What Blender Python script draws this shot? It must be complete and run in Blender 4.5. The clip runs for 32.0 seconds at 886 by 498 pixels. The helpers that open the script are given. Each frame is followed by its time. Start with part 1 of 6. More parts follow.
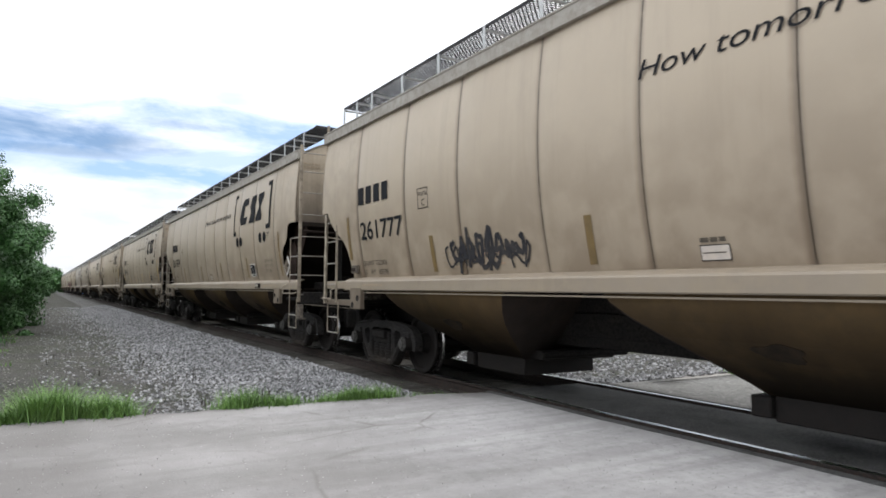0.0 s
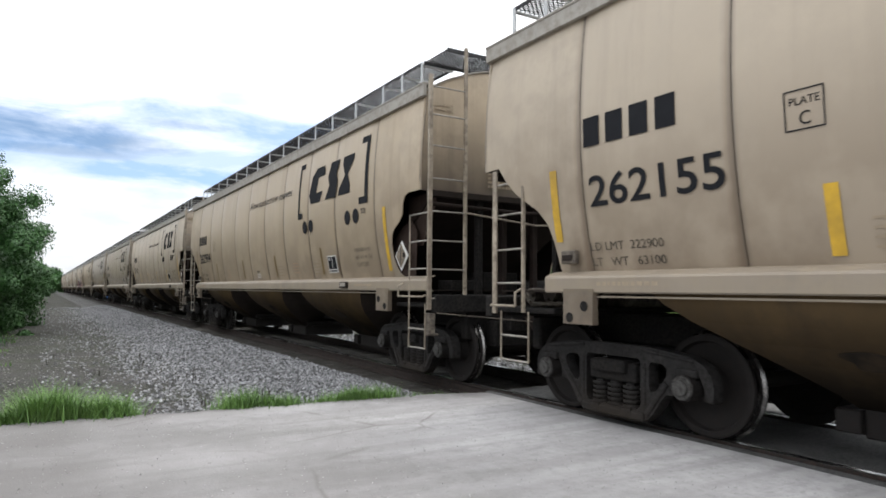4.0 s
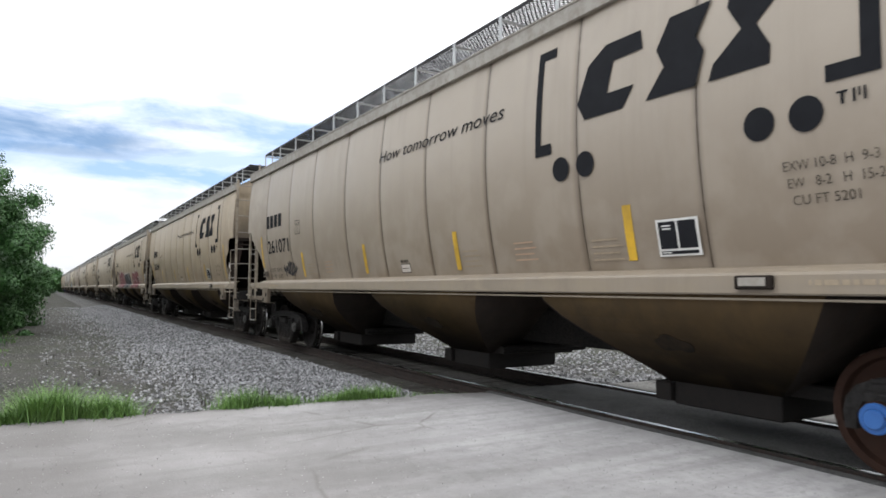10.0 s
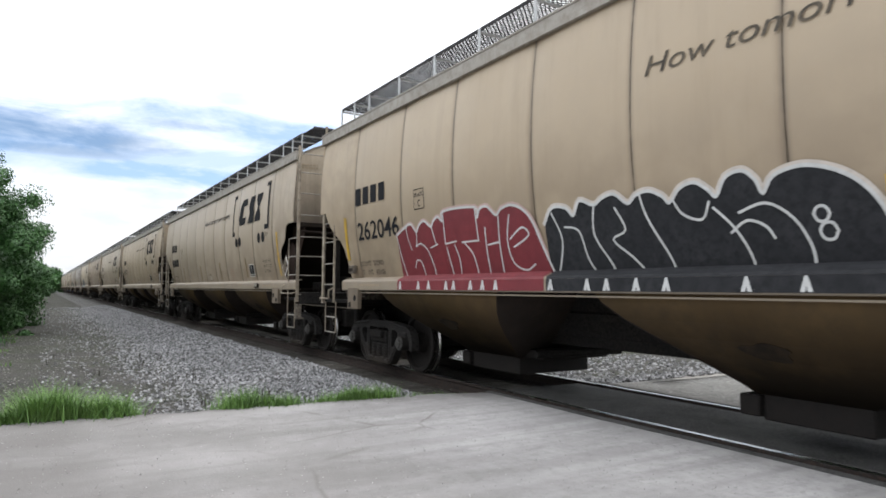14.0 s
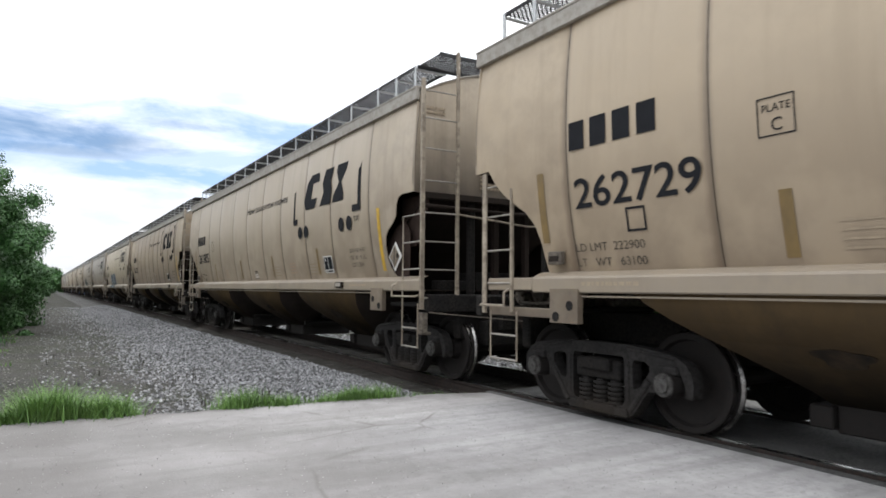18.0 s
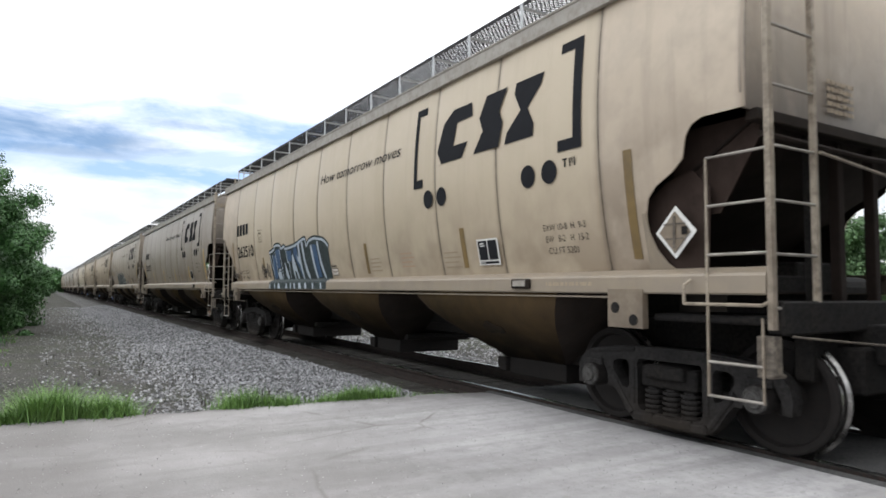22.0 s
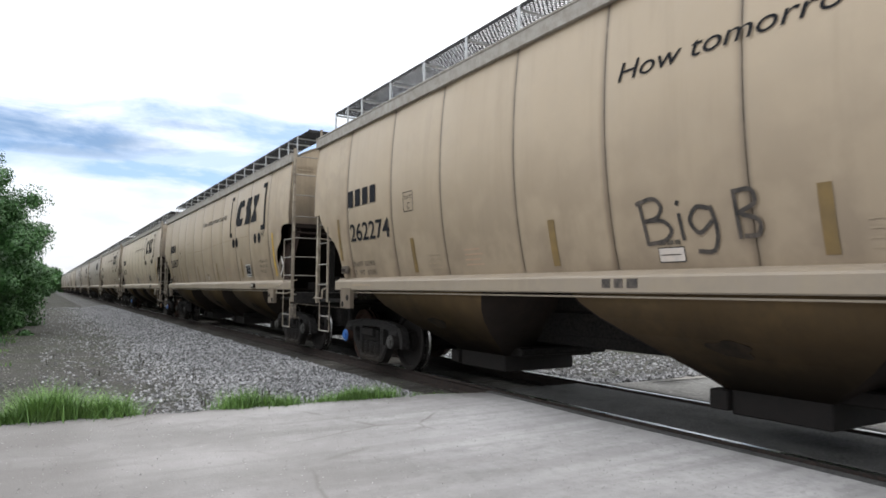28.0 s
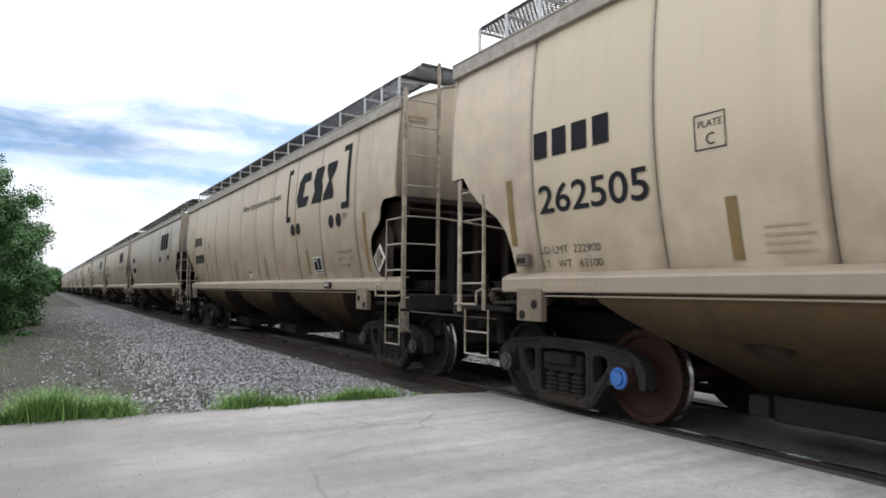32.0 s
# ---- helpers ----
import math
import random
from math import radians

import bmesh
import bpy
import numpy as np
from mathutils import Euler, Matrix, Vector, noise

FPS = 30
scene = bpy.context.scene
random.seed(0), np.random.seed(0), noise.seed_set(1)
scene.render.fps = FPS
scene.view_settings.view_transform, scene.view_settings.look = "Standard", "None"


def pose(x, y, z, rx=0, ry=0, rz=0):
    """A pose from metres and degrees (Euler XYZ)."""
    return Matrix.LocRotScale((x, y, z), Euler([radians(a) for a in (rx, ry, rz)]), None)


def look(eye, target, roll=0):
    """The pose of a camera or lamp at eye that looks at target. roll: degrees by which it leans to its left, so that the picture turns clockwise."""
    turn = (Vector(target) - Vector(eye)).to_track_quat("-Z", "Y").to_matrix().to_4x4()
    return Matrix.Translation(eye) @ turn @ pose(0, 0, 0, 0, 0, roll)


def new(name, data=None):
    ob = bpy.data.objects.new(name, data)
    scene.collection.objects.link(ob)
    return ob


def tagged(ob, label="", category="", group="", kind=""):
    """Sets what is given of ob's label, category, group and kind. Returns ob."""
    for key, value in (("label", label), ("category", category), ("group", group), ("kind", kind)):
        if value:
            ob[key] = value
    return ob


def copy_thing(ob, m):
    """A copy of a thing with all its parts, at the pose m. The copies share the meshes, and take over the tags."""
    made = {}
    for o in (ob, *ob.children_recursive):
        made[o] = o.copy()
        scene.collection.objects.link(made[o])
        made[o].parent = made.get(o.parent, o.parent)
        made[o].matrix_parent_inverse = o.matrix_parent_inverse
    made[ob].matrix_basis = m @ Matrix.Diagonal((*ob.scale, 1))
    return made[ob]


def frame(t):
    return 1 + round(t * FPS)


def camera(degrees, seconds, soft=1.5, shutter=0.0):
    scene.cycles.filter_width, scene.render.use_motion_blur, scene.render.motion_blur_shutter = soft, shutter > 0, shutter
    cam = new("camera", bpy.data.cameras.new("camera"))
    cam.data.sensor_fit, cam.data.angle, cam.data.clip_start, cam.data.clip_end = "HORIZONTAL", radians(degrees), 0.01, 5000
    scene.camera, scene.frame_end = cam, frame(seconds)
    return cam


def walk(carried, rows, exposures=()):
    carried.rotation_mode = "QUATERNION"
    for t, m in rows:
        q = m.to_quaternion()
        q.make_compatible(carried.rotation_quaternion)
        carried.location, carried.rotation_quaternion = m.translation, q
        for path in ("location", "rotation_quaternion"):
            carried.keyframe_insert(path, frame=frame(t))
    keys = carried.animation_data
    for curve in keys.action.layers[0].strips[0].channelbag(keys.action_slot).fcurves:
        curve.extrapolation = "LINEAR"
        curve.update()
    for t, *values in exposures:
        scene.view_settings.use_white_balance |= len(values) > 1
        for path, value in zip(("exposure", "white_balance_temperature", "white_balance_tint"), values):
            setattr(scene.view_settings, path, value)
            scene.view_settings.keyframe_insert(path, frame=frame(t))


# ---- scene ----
# Rail top is z = 0, the track runs along y at TRACK_X, and the train rolls towards -y.
TRACK_X = 5.878
CAR_LENGTH = 17.522
SPEED = 9.993
FIRST = 3.051          # y of the first hopper car's middle at the start

cam = camera(68.0, 32.0, soft=1.7, shutter=0.05)
EYE = Vector((0, 0, 1.278))
VIEW = look(EYE, EYE + Vector((0.5184, 0.8528, 0.0625)), 0.474)
walk(cam, [(0.0, VIEW), (32.0, VIEW)], exposures=[(0.0, 0.0), (32.0, 0.0)])


def car_y(n, t):
    """Where the middle of car n stands at t seconds."""
    return FIRST + n * CAR_LENGTH - SPEED * t + lag(t)


# the train runs a little unevenly: metres behind a steady pace, second by second
LAG = [(0, 0.18), (2, 0.05), (3, 0.0), (6, -0.04), (7, -0.10), (10, 0.0), (13, 0.04), (17, -0.08), (18, -0.09), (22, -0.10), (25, -0.19), (28, 0.04), (31, 0.13), (32, 0.16)]


def lag(t):
    for (a, p), (b, q) in zip(LAG, LAG[1:]):
        if a <= t <= b:
            return p + (q - p) * (t - a) / (b - a)
    return 0.0


# ---- world, sun ----
def node(tree, kind, **values):
    n = tree.nodes.new(kind)
    for key, value in values.items():
        n.inputs[key.replace("_", " ")].default_value = value
    return n


def math_node(tree, op, a, b=0.0, c=0.0, clamp=False):
    n = tree.nodes.new("ShaderNodeMath")
    n.operation, n.use_clamp = op, clamp
    for k, v in enumerate((a, b, c)):
        if isinstance(v, (int, float)):
            n.inputs[k].default_value = v
        else:
            tree.links.new(v, n.inputs[k])
    return n.outputs[0]


def ramp(tree, fac, stops):
    n = tree.nodes.new("ShaderNodeValToRGB")
    while len(n.color_ramp.elements) < len(stops):
        n.color_ramp.elements.new(0.5)
    for e, (p, c) in zip(n.color_ramp.elements, stops):
        e.position, e.color = p, (*c, 1) if len(c) == 3 else c
    tree.links.new(fac, n.inputs[0])
    return n.outputs[0]


def grey(v):
    return (v, v, v)


def mixed(tree, fac, a, b, blend="MIX"):
    n = tree.nodes.new("ShaderNodeMix")
    n.data_type, n.blend_type = "RGBA", blend
    for k, v in ((0, fac), (6, a), (7, b)):
        if isinstance(v, (int, float)):
            n.inputs[k].default_value = v
        elif isinstance(v, tuple):
            n.inputs[k].default_value = (*v, 1)
        else:
            tree.links.new(v, n.inputs[k])
    return n.outputs[2]


def make_world():
    w = bpy.data.worlds.new("sky")
    w.use_nodes = True
    scene.world = w
    t = w.node_tree
    t.nodes.clear()
    sky = t.nodes.new("ShaderNodeTexSky")
    sky.sky_type, sky.sun_disc = "NISHITA", False
    sky.sun_elevation, sky.sun_rotation = radians(62), radians(70)
    blue = t.nodes.new("ShaderNodeBackground")
    t.links.new(mixed(t, 1.0, sky.outputs[0], (0.70, 0.87, 1.10), "MULTIPLY"), blue.inputs[0])
    blue.inputs[1].default_value = 0.165
    where = t.nodes.new("ShaderNodeTexCoord")
    stretch = node(t, "ShaderNodeMapping", Scale=(1.5, 1.5, 5.5), Location=(0.35, 0.2, 0.1))
    t.links.new(where.outputs["Generated"], stretch.inputs[0])
    big = node(t, "ShaderNodeTexNoise", Scale=2.1, Detail=6.0, Roughness=0.52, Distortion=0.5)
    t.links.new(stretch.outputs[0], big.inputs["Vector"])
    part_xyz = t.nodes.new("ShaderNodeSeparateXYZ")
    t.links.new(where.outputs["Generated"], part_xyz.inputs[0])
    up = part_xyz.outputs[2]
    # the cloud sheet closes overhead and at the horizon, with breaks at 8 to 15 degrees
    breaks = ramp(t, up, [(0.0, grey(0.0)), (0.09, grey(0.1)), (0.15, grey(0.8)), (0.22, grey(0.8)), (0.29, grey(0.25)), (0.42, grey(0.05)), (0.6, grey(0.0))])
    gap = math_node(t, "MULTIPLY", ramp(t, big.outputs[0], [(0.44, grey(1.0)), (0.62, grey(0.0))]), math_node(t, "MULTIPLY", breaks, 0.45), clamp=True)
    fine = node(t, "ShaderNodeTexNoise", Scale=5.0, Detail=5.0, Roughness=0.5)
    t.links.new(stretch.outputs[0], fine.inputs["Vector"])
    bearing = math_node(t, "ARCTAN2", part_xyz.outputs[0], part_xyz.outputs[1])
    ragged = node(t, "ShaderNodeTexNoise", Scale=3.6, Detail=7.0, Roughness=0.58, Distortion=0.3)
    t.links.new(stretch.outputs[0], ragged.inputs["Vector"])
    wisp = math_node(t, "MULTIPLY_ADD", ragged.outputs[0], 3.4, -1.75)

    def bank_of_cloud(az, el, wide, tall, rag=1.0):
        """A ragged bank at a bearing and height: 1 in its middle, 0 outside."""
        p = math_node(t, "DIVIDE", math_node(t, "SUBTRACT", bearing, az), wide)
        q = math_node(t, "DIVIDE", math_node(t, "SUBTRACT", up, el), tall)
        d = math_node(t, "ADD", math_node(t, "MULTIPLY", p, p), math_node(t, "MULTIPLY", q, q))
        return math_node(t, "MULTIPLY_ADD", wisp, -rag, math_node(t, "SUBTRACT", 1.0, d), clamp=True)
    for az, el, wide, tall, k in ((0.10, 0.190, 0.42, 0.062, 0.62), (0.20, 0.225, 0.24, 0.036, 0.8), (0.15, 0.158, 0.20, 0.022, 0.85), (-0.03, 0.205, 0.22, 0.040, 0.95),
                                  (0.32, 0.205, 0.16, 0.03, 0.75), (0.25, 0.270, 0.07, 0.020, 0.4), (0.12, 0.305, 0.06, 0.022, 0.3), (-0.05, 0.30, 0.06, 0.024, 0.3),
                                  (-0.5, 0.2, 0.3, 0.05, 0.8), (0.9, 0.22, 0.3, 0.04, 0.6)):
        gap = math_node(t, "MAXIMUM", gap, math_node(t, "MULTIPLY", bank_of_cloud(az, el, wide, tall), k))
    cloud = t.nodes.new("ShaderNodeBackground")
    t.links.new(ramp(t, fine.outputs[0], [(0.24, (0.73, 0.79, 0.87)), (0.46, (0.972, 0.992, 1.018))]), cloud.inputs[0])
    t.links.new(math_node(t, "MULTIPLY_ADD", up, 2.2, 0.95), cloud.inputs[1])
    mix = t.nodes.new("ShaderNodeMixShader")
    t.links.new(gap, mix.inputs[0])
    t.links.new(cloud.outputs[0], mix.inputs[1])
    t.links.new(blue.outputs[0], mix.inputs[2])
    # slate undersides of the thicker clouds
    slate = node(t, "ShaderNodeBackground", Color=(0.27, 0.41, 0.62, 1.0), Strength=1.0)
    under = None
    for az, el, wide, tall, k in ((-0.02, 0.205, 0.17, 0.026, 0.72), (0.085, 0.196, 0.11, 0.017, 0.68), (0.17, 0.226, 0.08, 0.010, 0.6), (0.02, 0.180, 0.10, 0.010, 0.55), (-0.55, 0.19, 0.2, 0.03, 0.7), (0.95, 0.2, 0.2, 0.02, 0.6)):
        one = math_node(t, "MULTIPLY", bank_of_cloud(az, el, wide, tall), k)
        under = one if under is None else math_node(t, "MAXIMUM", under, one)
    both = t.nodes.new("ShaderNodeMixShader")
    t.links.new(under, both.inputs[0])
    t.links.new(mix.outputs[0], both.inputs[1])
    t.links.new(slate.outputs[0], both.inputs[2])
    mix = both
    out = t.nodes.new("ShaderNodeOutputWorld")
    t.links.new(mix.outputs[0], out.inputs[0])


make_world()
sun_data = bpy.data.lights.new("sun", "SUN")
sun_data.energy, sun_data.angle, sun_data.color = 0.9, radians(14), (1.0, 0.965, 0.91)
sun = new("sun", sun_data)
sun.matrix_world = look((30, 8, 60), (0, 0, 0))


# ---- materials ----
def material(name, base, second=None, scale=3.0, rough=0.6, metal=0.0, bump=0.0, bump_scale=40.0, grain=None, grain_scale=60.0,
             streak=None, edge_dirt=None, runs=1.0, stretch=(1, 1, 1), rand=0.0, low_dirt_shade=None, patches=None):
    """A worn surface: two colours by broad noise, fine grain, runs down the sheet, dirt in the seams, relief."""
    m = bpy.data.materials.new(name)
    m.use_nodes = True
    t = m.node_tree
    b = t.nodes["Principled BSDF"]
    b.inputs["Metallic"].default_value = metal
    if max(base) < 0.1:
        b.inputs["Specular IOR Level"].default_value = 0.12
    where = t.nodes.new("ShaderNodeTexCoord")
    place = where.outputs["Object"]
    mp = node(t, "ShaderNodeMapping", Scale=stretch)
    t.links.new(place, mp.inputs[0])
    n1 = node(t, "ShaderNodeTexNoise", Scale=scale, Detail=5.0, Roughness=0.6)
    t.links.new(mp.outputs[0], n1.inputs["Vector"])
    colour = mixed(t, ramp(t, n1.outputs[0], [(0.35, grey(0)), (0.68, grey(1))]), tuple(base), tuple(second or base))
    n2 = node(t, "ShaderNodeTexNoise", Scale=grain_scale, Detail=3.0, Roughness=0.7)
    t.links.new(place, n2.inputs["Vector"])
    if grain:
        colour = mixed(t, ramp(t, n2.outputs[0], [(0.42, grey(0)), (0.66, grey(1))]), colour, tuple(grain))
    if streak:
        ms = node(t, "ShaderNodeMapping", Scale=(2.2, 2.2, 0.16))
        t.links.new(place, ms.inputs[0])
        n3 = node(t, "ShaderNodeTexNoise", Scale=1.6, Detail=6.0, Roughness=0.65)
        t.links.new(ms.outputs[0], n3.inputs["Vector"])
        amount = ramp(t, n3.outputs[0], [(0.52, grey(0)), (0.85, grey(0.6))])
        colour = mixed(t, amount, colour, tuple(streak))
    # a tint that deepens downwards: low dirt, with shade put into the colour
    if low_dirt_shade:
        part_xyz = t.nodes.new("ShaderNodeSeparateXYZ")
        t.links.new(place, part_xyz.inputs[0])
        lo, hi, low_tint, floor = (*low_dirt_shade, 0.05)[:4]
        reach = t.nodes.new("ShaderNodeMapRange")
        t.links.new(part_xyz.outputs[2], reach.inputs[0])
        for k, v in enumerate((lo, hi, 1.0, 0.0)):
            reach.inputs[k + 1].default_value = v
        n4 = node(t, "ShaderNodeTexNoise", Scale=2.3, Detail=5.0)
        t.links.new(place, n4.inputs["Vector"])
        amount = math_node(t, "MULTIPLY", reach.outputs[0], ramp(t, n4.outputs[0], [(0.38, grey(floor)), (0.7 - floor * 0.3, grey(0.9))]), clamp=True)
        colour = mixed(t, amount, colour, tuple(low_tint))
    if patches:
        # ragged touched-up patches over a band of the sheet
        heights = t.nodes.new("ShaderNodeSeparateXYZ")
        t.links.new(place, heights.inputs[0])
        mq = node(t, "ShaderNodeMapping", Scale=(1.0, 1.0, 1.25))
        t.links.new(place, mq.inputs[0])
        n6 = node(t, "ShaderNodeTexNoise", Scale=1.5, Detail=7.0, Roughness=0.62)
        t.links.new(mq.outputs[0], n6.inputs["Vector"])
        ragged = math_node(t, "ADD", math_node(t, "MULTIPLY", heights.outputs[2], -0.22), math_node(t, "ADD", n6.outputs[0], 0.43))
        colour = mixed(t, ramp(t, ragged, [(0.535, grey(0.0)), (0.575, grey(0.75))]), colour, tuple(patches))
    if edge_dirt:
        parts = t.nodes.new("ShaderNodeSeparateXYZ")
        t.links.new(where.outputs["Generated"], parts.inputs[0])
        wob = node(t, "ShaderNodeTexNoise", Scale=7.0, Detail=4.0)
        t.links.new(place, wob.inputs["Vector"])
        y = parts.outputs[1]
        near = math_node(t, "MINIMUM", y, math_node(t, "SUBTRACT", 1.0, y))
        near = math_node(t, "ADD", near, math_node(t, "MULTIPLY_ADD", wob.outputs[0], 0.024, -0.011))
        line = ramp(t, near, [(0.003 * runs, grey(0.9)), (0.010 * runs, grey(0.42)), (0.034 * runs, grey(0.0))])
        # a brown run on one side of some seams, broader towards the sill
        which = t.nodes.new("ShaderNodeObjectInfo")
        run = ramp(t, math_node(t, "ADD", y, math_node(t, "MULTIPLY_ADD", wob.outputs[0], 0.03, -0.015)), [(0.022 * runs, grey(1.0)), (0.058 * runs, grey(0.0))])
        lower = ramp(t, parts.outputs[2], [(0.0, grey(1.0)), (0.55, grey(min(0.55 * runs, 1.0))), (1.0, grey(0.1 + 0.4 * (runs - 1.0)))])
        often = ramp(t, which.outputs["Random"], [(0.2, grey(0.2)), (0.6, grey(0.8))])
        colour = mixed(t, math_node(t, "MULTIPLY", math_node(t, "MULTIPLY", run, lower), often), colour, (0.135, 0.095, 0.062))
        weight = math_node(t, "MULTIPLY", line, ramp(t, wob.outputs[0], [(0.25, grey(0.35)), (0.6, grey(1.0))]))
        colour = mixed(t, weight, colour, tuple(edge_dirt))
    if rand:
        info = t.nodes.new("ShaderNodeObjectInfo")
        hsv = t.nodes.new("ShaderNodeHueSaturation")
        t.links.new(math_node(t, "MULTIPLY_ADD", info.outputs["Random"], 2 * rand, 1 - rand), hsv.inputs["Value"])
        t.links.new(colour, hsv.inputs["Color"])
        colour = hsv.outputs[0]
    t.links.new(colour, b.inputs["Base Color"])
    t.links.new(math_node(t, "MULTIPLY_ADD", n1.outputs[0], 0.3, rough - 0.15, clamp=True), b.inputs["Roughness"])
    if bump:
        n5 = node(t, "ShaderNodeTexNoise", Scale=bump_scale, Detail=6.0, Roughness=0.65)
        t.links.new(place, n5.inputs["Vector"])
        bm_ = node(t, "ShaderNodeBump", Strength=1.0, Distance=bump)
        t.links.new(n5.outputs[0], bm_.inputs["Height"])
        t.links.new(bm_.outputs[0], b.inputs["Normal"])
    return m


PAINTS, END_PAINTS, CORNER_PAINTS = [], [], []
for base, second in (((0.415, 0.348, 0.267), (0.381, 0.317, 0.240)), ((0.357, 0.307, 0.251), (0.324, 0.277, 0.223)),
                     ((0.402, 0.323, 0.229), (0.368, 0.292, 0.202)), ((0.328, 0.290, 0.250), (0.295, 0.259, 0.222)),
                     ((0.495, 0.415, 0.325), (0.455, 0.379, 0.292))):
    # the sides' lower half carries dirt and its weaker light as painted tone
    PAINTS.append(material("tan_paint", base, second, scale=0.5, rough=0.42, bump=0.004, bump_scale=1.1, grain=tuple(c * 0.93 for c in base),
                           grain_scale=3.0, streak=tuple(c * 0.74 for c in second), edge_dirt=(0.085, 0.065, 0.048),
                           low_dirt_shade=(1.4, 3.0, (0.192, 0.148, 0.105), 0.48), rand=0.025))
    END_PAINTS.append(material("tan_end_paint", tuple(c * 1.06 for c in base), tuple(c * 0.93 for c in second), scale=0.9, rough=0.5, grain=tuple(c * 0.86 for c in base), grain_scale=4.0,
                               streak=(0.085, 0.065, 0.048), low_dirt_shade=(2.45, 3.80, (0.036, 0.026, 0.020), 0.70)))
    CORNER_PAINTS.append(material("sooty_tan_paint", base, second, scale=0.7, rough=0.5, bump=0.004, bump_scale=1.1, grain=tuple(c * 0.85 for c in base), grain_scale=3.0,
                                  streak=tuple(c * 0.5 for c in second), edge_dirt=(0.085, 0.065, 0.048), low_dirt_shade=(1.3, 3.4, (0.150, 0.110, 0.075), 0.36)))
# one car's lower side was touched up with a greyer paint
PAINTS.append(material("touched_up_tan_paint", (0.335, 0.276, 0.203), (0.298, 0.245, 0.178), scale=0.5, rough=0.45, bump=0.004, bump_scale=1.1, grain=(0.35, 0.30, 0.23),
                       grain_scale=3.0, streak=(0.26, 0.215, 0.16), edge_dirt=(0.085, 0.065, 0.048), low_dirt_shade=(1.45, 2.45, (0.205, 0.170, 0.130), 0.36), patches=(0.315, 0.280, 0.263), rand=0.025))
# and one is browner, with broad rusty runs at the seams and a darker, greyer tint low down
PAINTS.append(material("rusty_tan_paint", (0.345, 0.268, 0.190), (0.305, 0.232, 0.160), scale=0.5, rough=0.45, bump=0.004, bump_scale=1.1, grain=(0.31, 0.245, 0.175),
                       grain_scale=3.0, streak=(0.22, 0.165, 0.115), edge_dirt=(0.060, 0.042, 0.030), runs=2.2, low_dirt_shade=(1.4, 2.6, (0.205, 0.165, 0.140), 0.46), rand=0.025))
# two are cleaner and yellower
PAINTS.append(material("clean_tan_paint", (0.475, 0.402, 0.298), (0.435, 0.366, 0.268), scale=0.5, rough=0.42, bump=0.004, bump_scale=1.1, grain=(0.47, 0.395, 0.295),
                       grain_scale=3.0, streak=(0.36, 0.295, 0.215), edge_dirt=(0.085, 0.065, 0.048), low_dirt_shade=(1.4, 2.6, (0.25, 0.195, 0.14), 0.30), rand=0.025))
END_PAINTS += [END_PAINTS[1], END_PAINTS[2], END_PAINTS[4]]
CORNER_PAINTS += [CORNER_PAINTS[1], CORNER_PAINTS[2], CORNER_PAINTS[4]]
PAINT, END_PAINT, CORNER_PAINT = PAINTS[0], END_PAINTS[0], CORNER_PAINTS[0]
# belly: grime and the shade under the car, both painted, darkest low down
BELLY = material("dusty_shaded_tan_sheet", (0.128, 0.087, 0.043), (0.078, 0.053, 0.028), scale=0.9, rough=0.75, grain=(0.095, 0.066, 0.036), grain_scale=5.0,
                 streak=(0.05, 0.037, 0.027), bump=0.003, bump_scale=5.0, low_dirt_shade=(0.56, 1.22, (0.0185, 0.0142, 0.0105), 0.64))
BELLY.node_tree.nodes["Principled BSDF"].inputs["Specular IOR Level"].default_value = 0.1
SILL = material("sill_paint", (0.250, 0.208, 0.160), (0.205, 0.170, 0.130), scale=0.8, rough=0.5, grain=(0.25, 0.205, 0.15), grain_scale=4.0,
                streak=(0.18, 0.145, 0.105), bump=0.002, bump_scale=20.0)
PLATE = material("soiled_sill_plate", (0.205, 0.166, 0.122), (0.115, 0.092, 0.068), scale=2.2, rough=0.6, grain=(0.15, 0.115, 0.08), grain_scale=7.0, low_dirt_shade=(0.95, 1.35, (0.07, 0.052, 0.038), 0.15))
SLOPE = material("dark_brown_sheet", (0.026, 0.0185, 0.0155), (0.015, 0.011, 0.0095), scale=1.6, rough=0.85, grain=(0.019, 0.014, 0.012), grain_scale=9.0, streak=(0.010, 0.008, 0.007))
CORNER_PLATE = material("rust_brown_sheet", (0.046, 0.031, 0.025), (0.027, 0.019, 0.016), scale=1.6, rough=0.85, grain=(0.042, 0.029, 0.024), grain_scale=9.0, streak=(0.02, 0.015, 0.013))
GREY_TRIM = material("weathered_trim", (0.32, 0.30, 0.265), (0.26, 0.24, 0.21), scale=1.6, rough=0.55, grain=(0.22, 0.195, 0.165), grain_scale=8.0)
RUNG = material("worn_rung_steel", (0.33, 0.305, 0.27), (0.16, 0.142, 0.124), scale=5.0, rough=0.5, metal=0.2)
GEAR = material("dusty_brake_gear", (0.16, 0.135, 0.105), (0.08, 0.066, 0.052), scale=6.0, rough=0.8, grain=(0.05, 0.04, 0.033), grain_scale=18.0)
LADDER = material("ladder_paint", (0.36, 0.31, 0.24), (0.175, 0.142, 0.108), scale=2.0, rough=0.6, grain=(0.15, 0.12, 0.09), grain_scale=9.0)
GALV = material("galvanised_steel", (0.52, 0.53, 0.54), (0.40, 0.41, 0.42), scale=6.0, rough=0.5, metal=0.55)
GRATING = material("walkway_grating", (0.045, 0.045, 0.048), (0.03, 0.03, 0.032), scale=4.0, rough=0.7, metal=0.0)
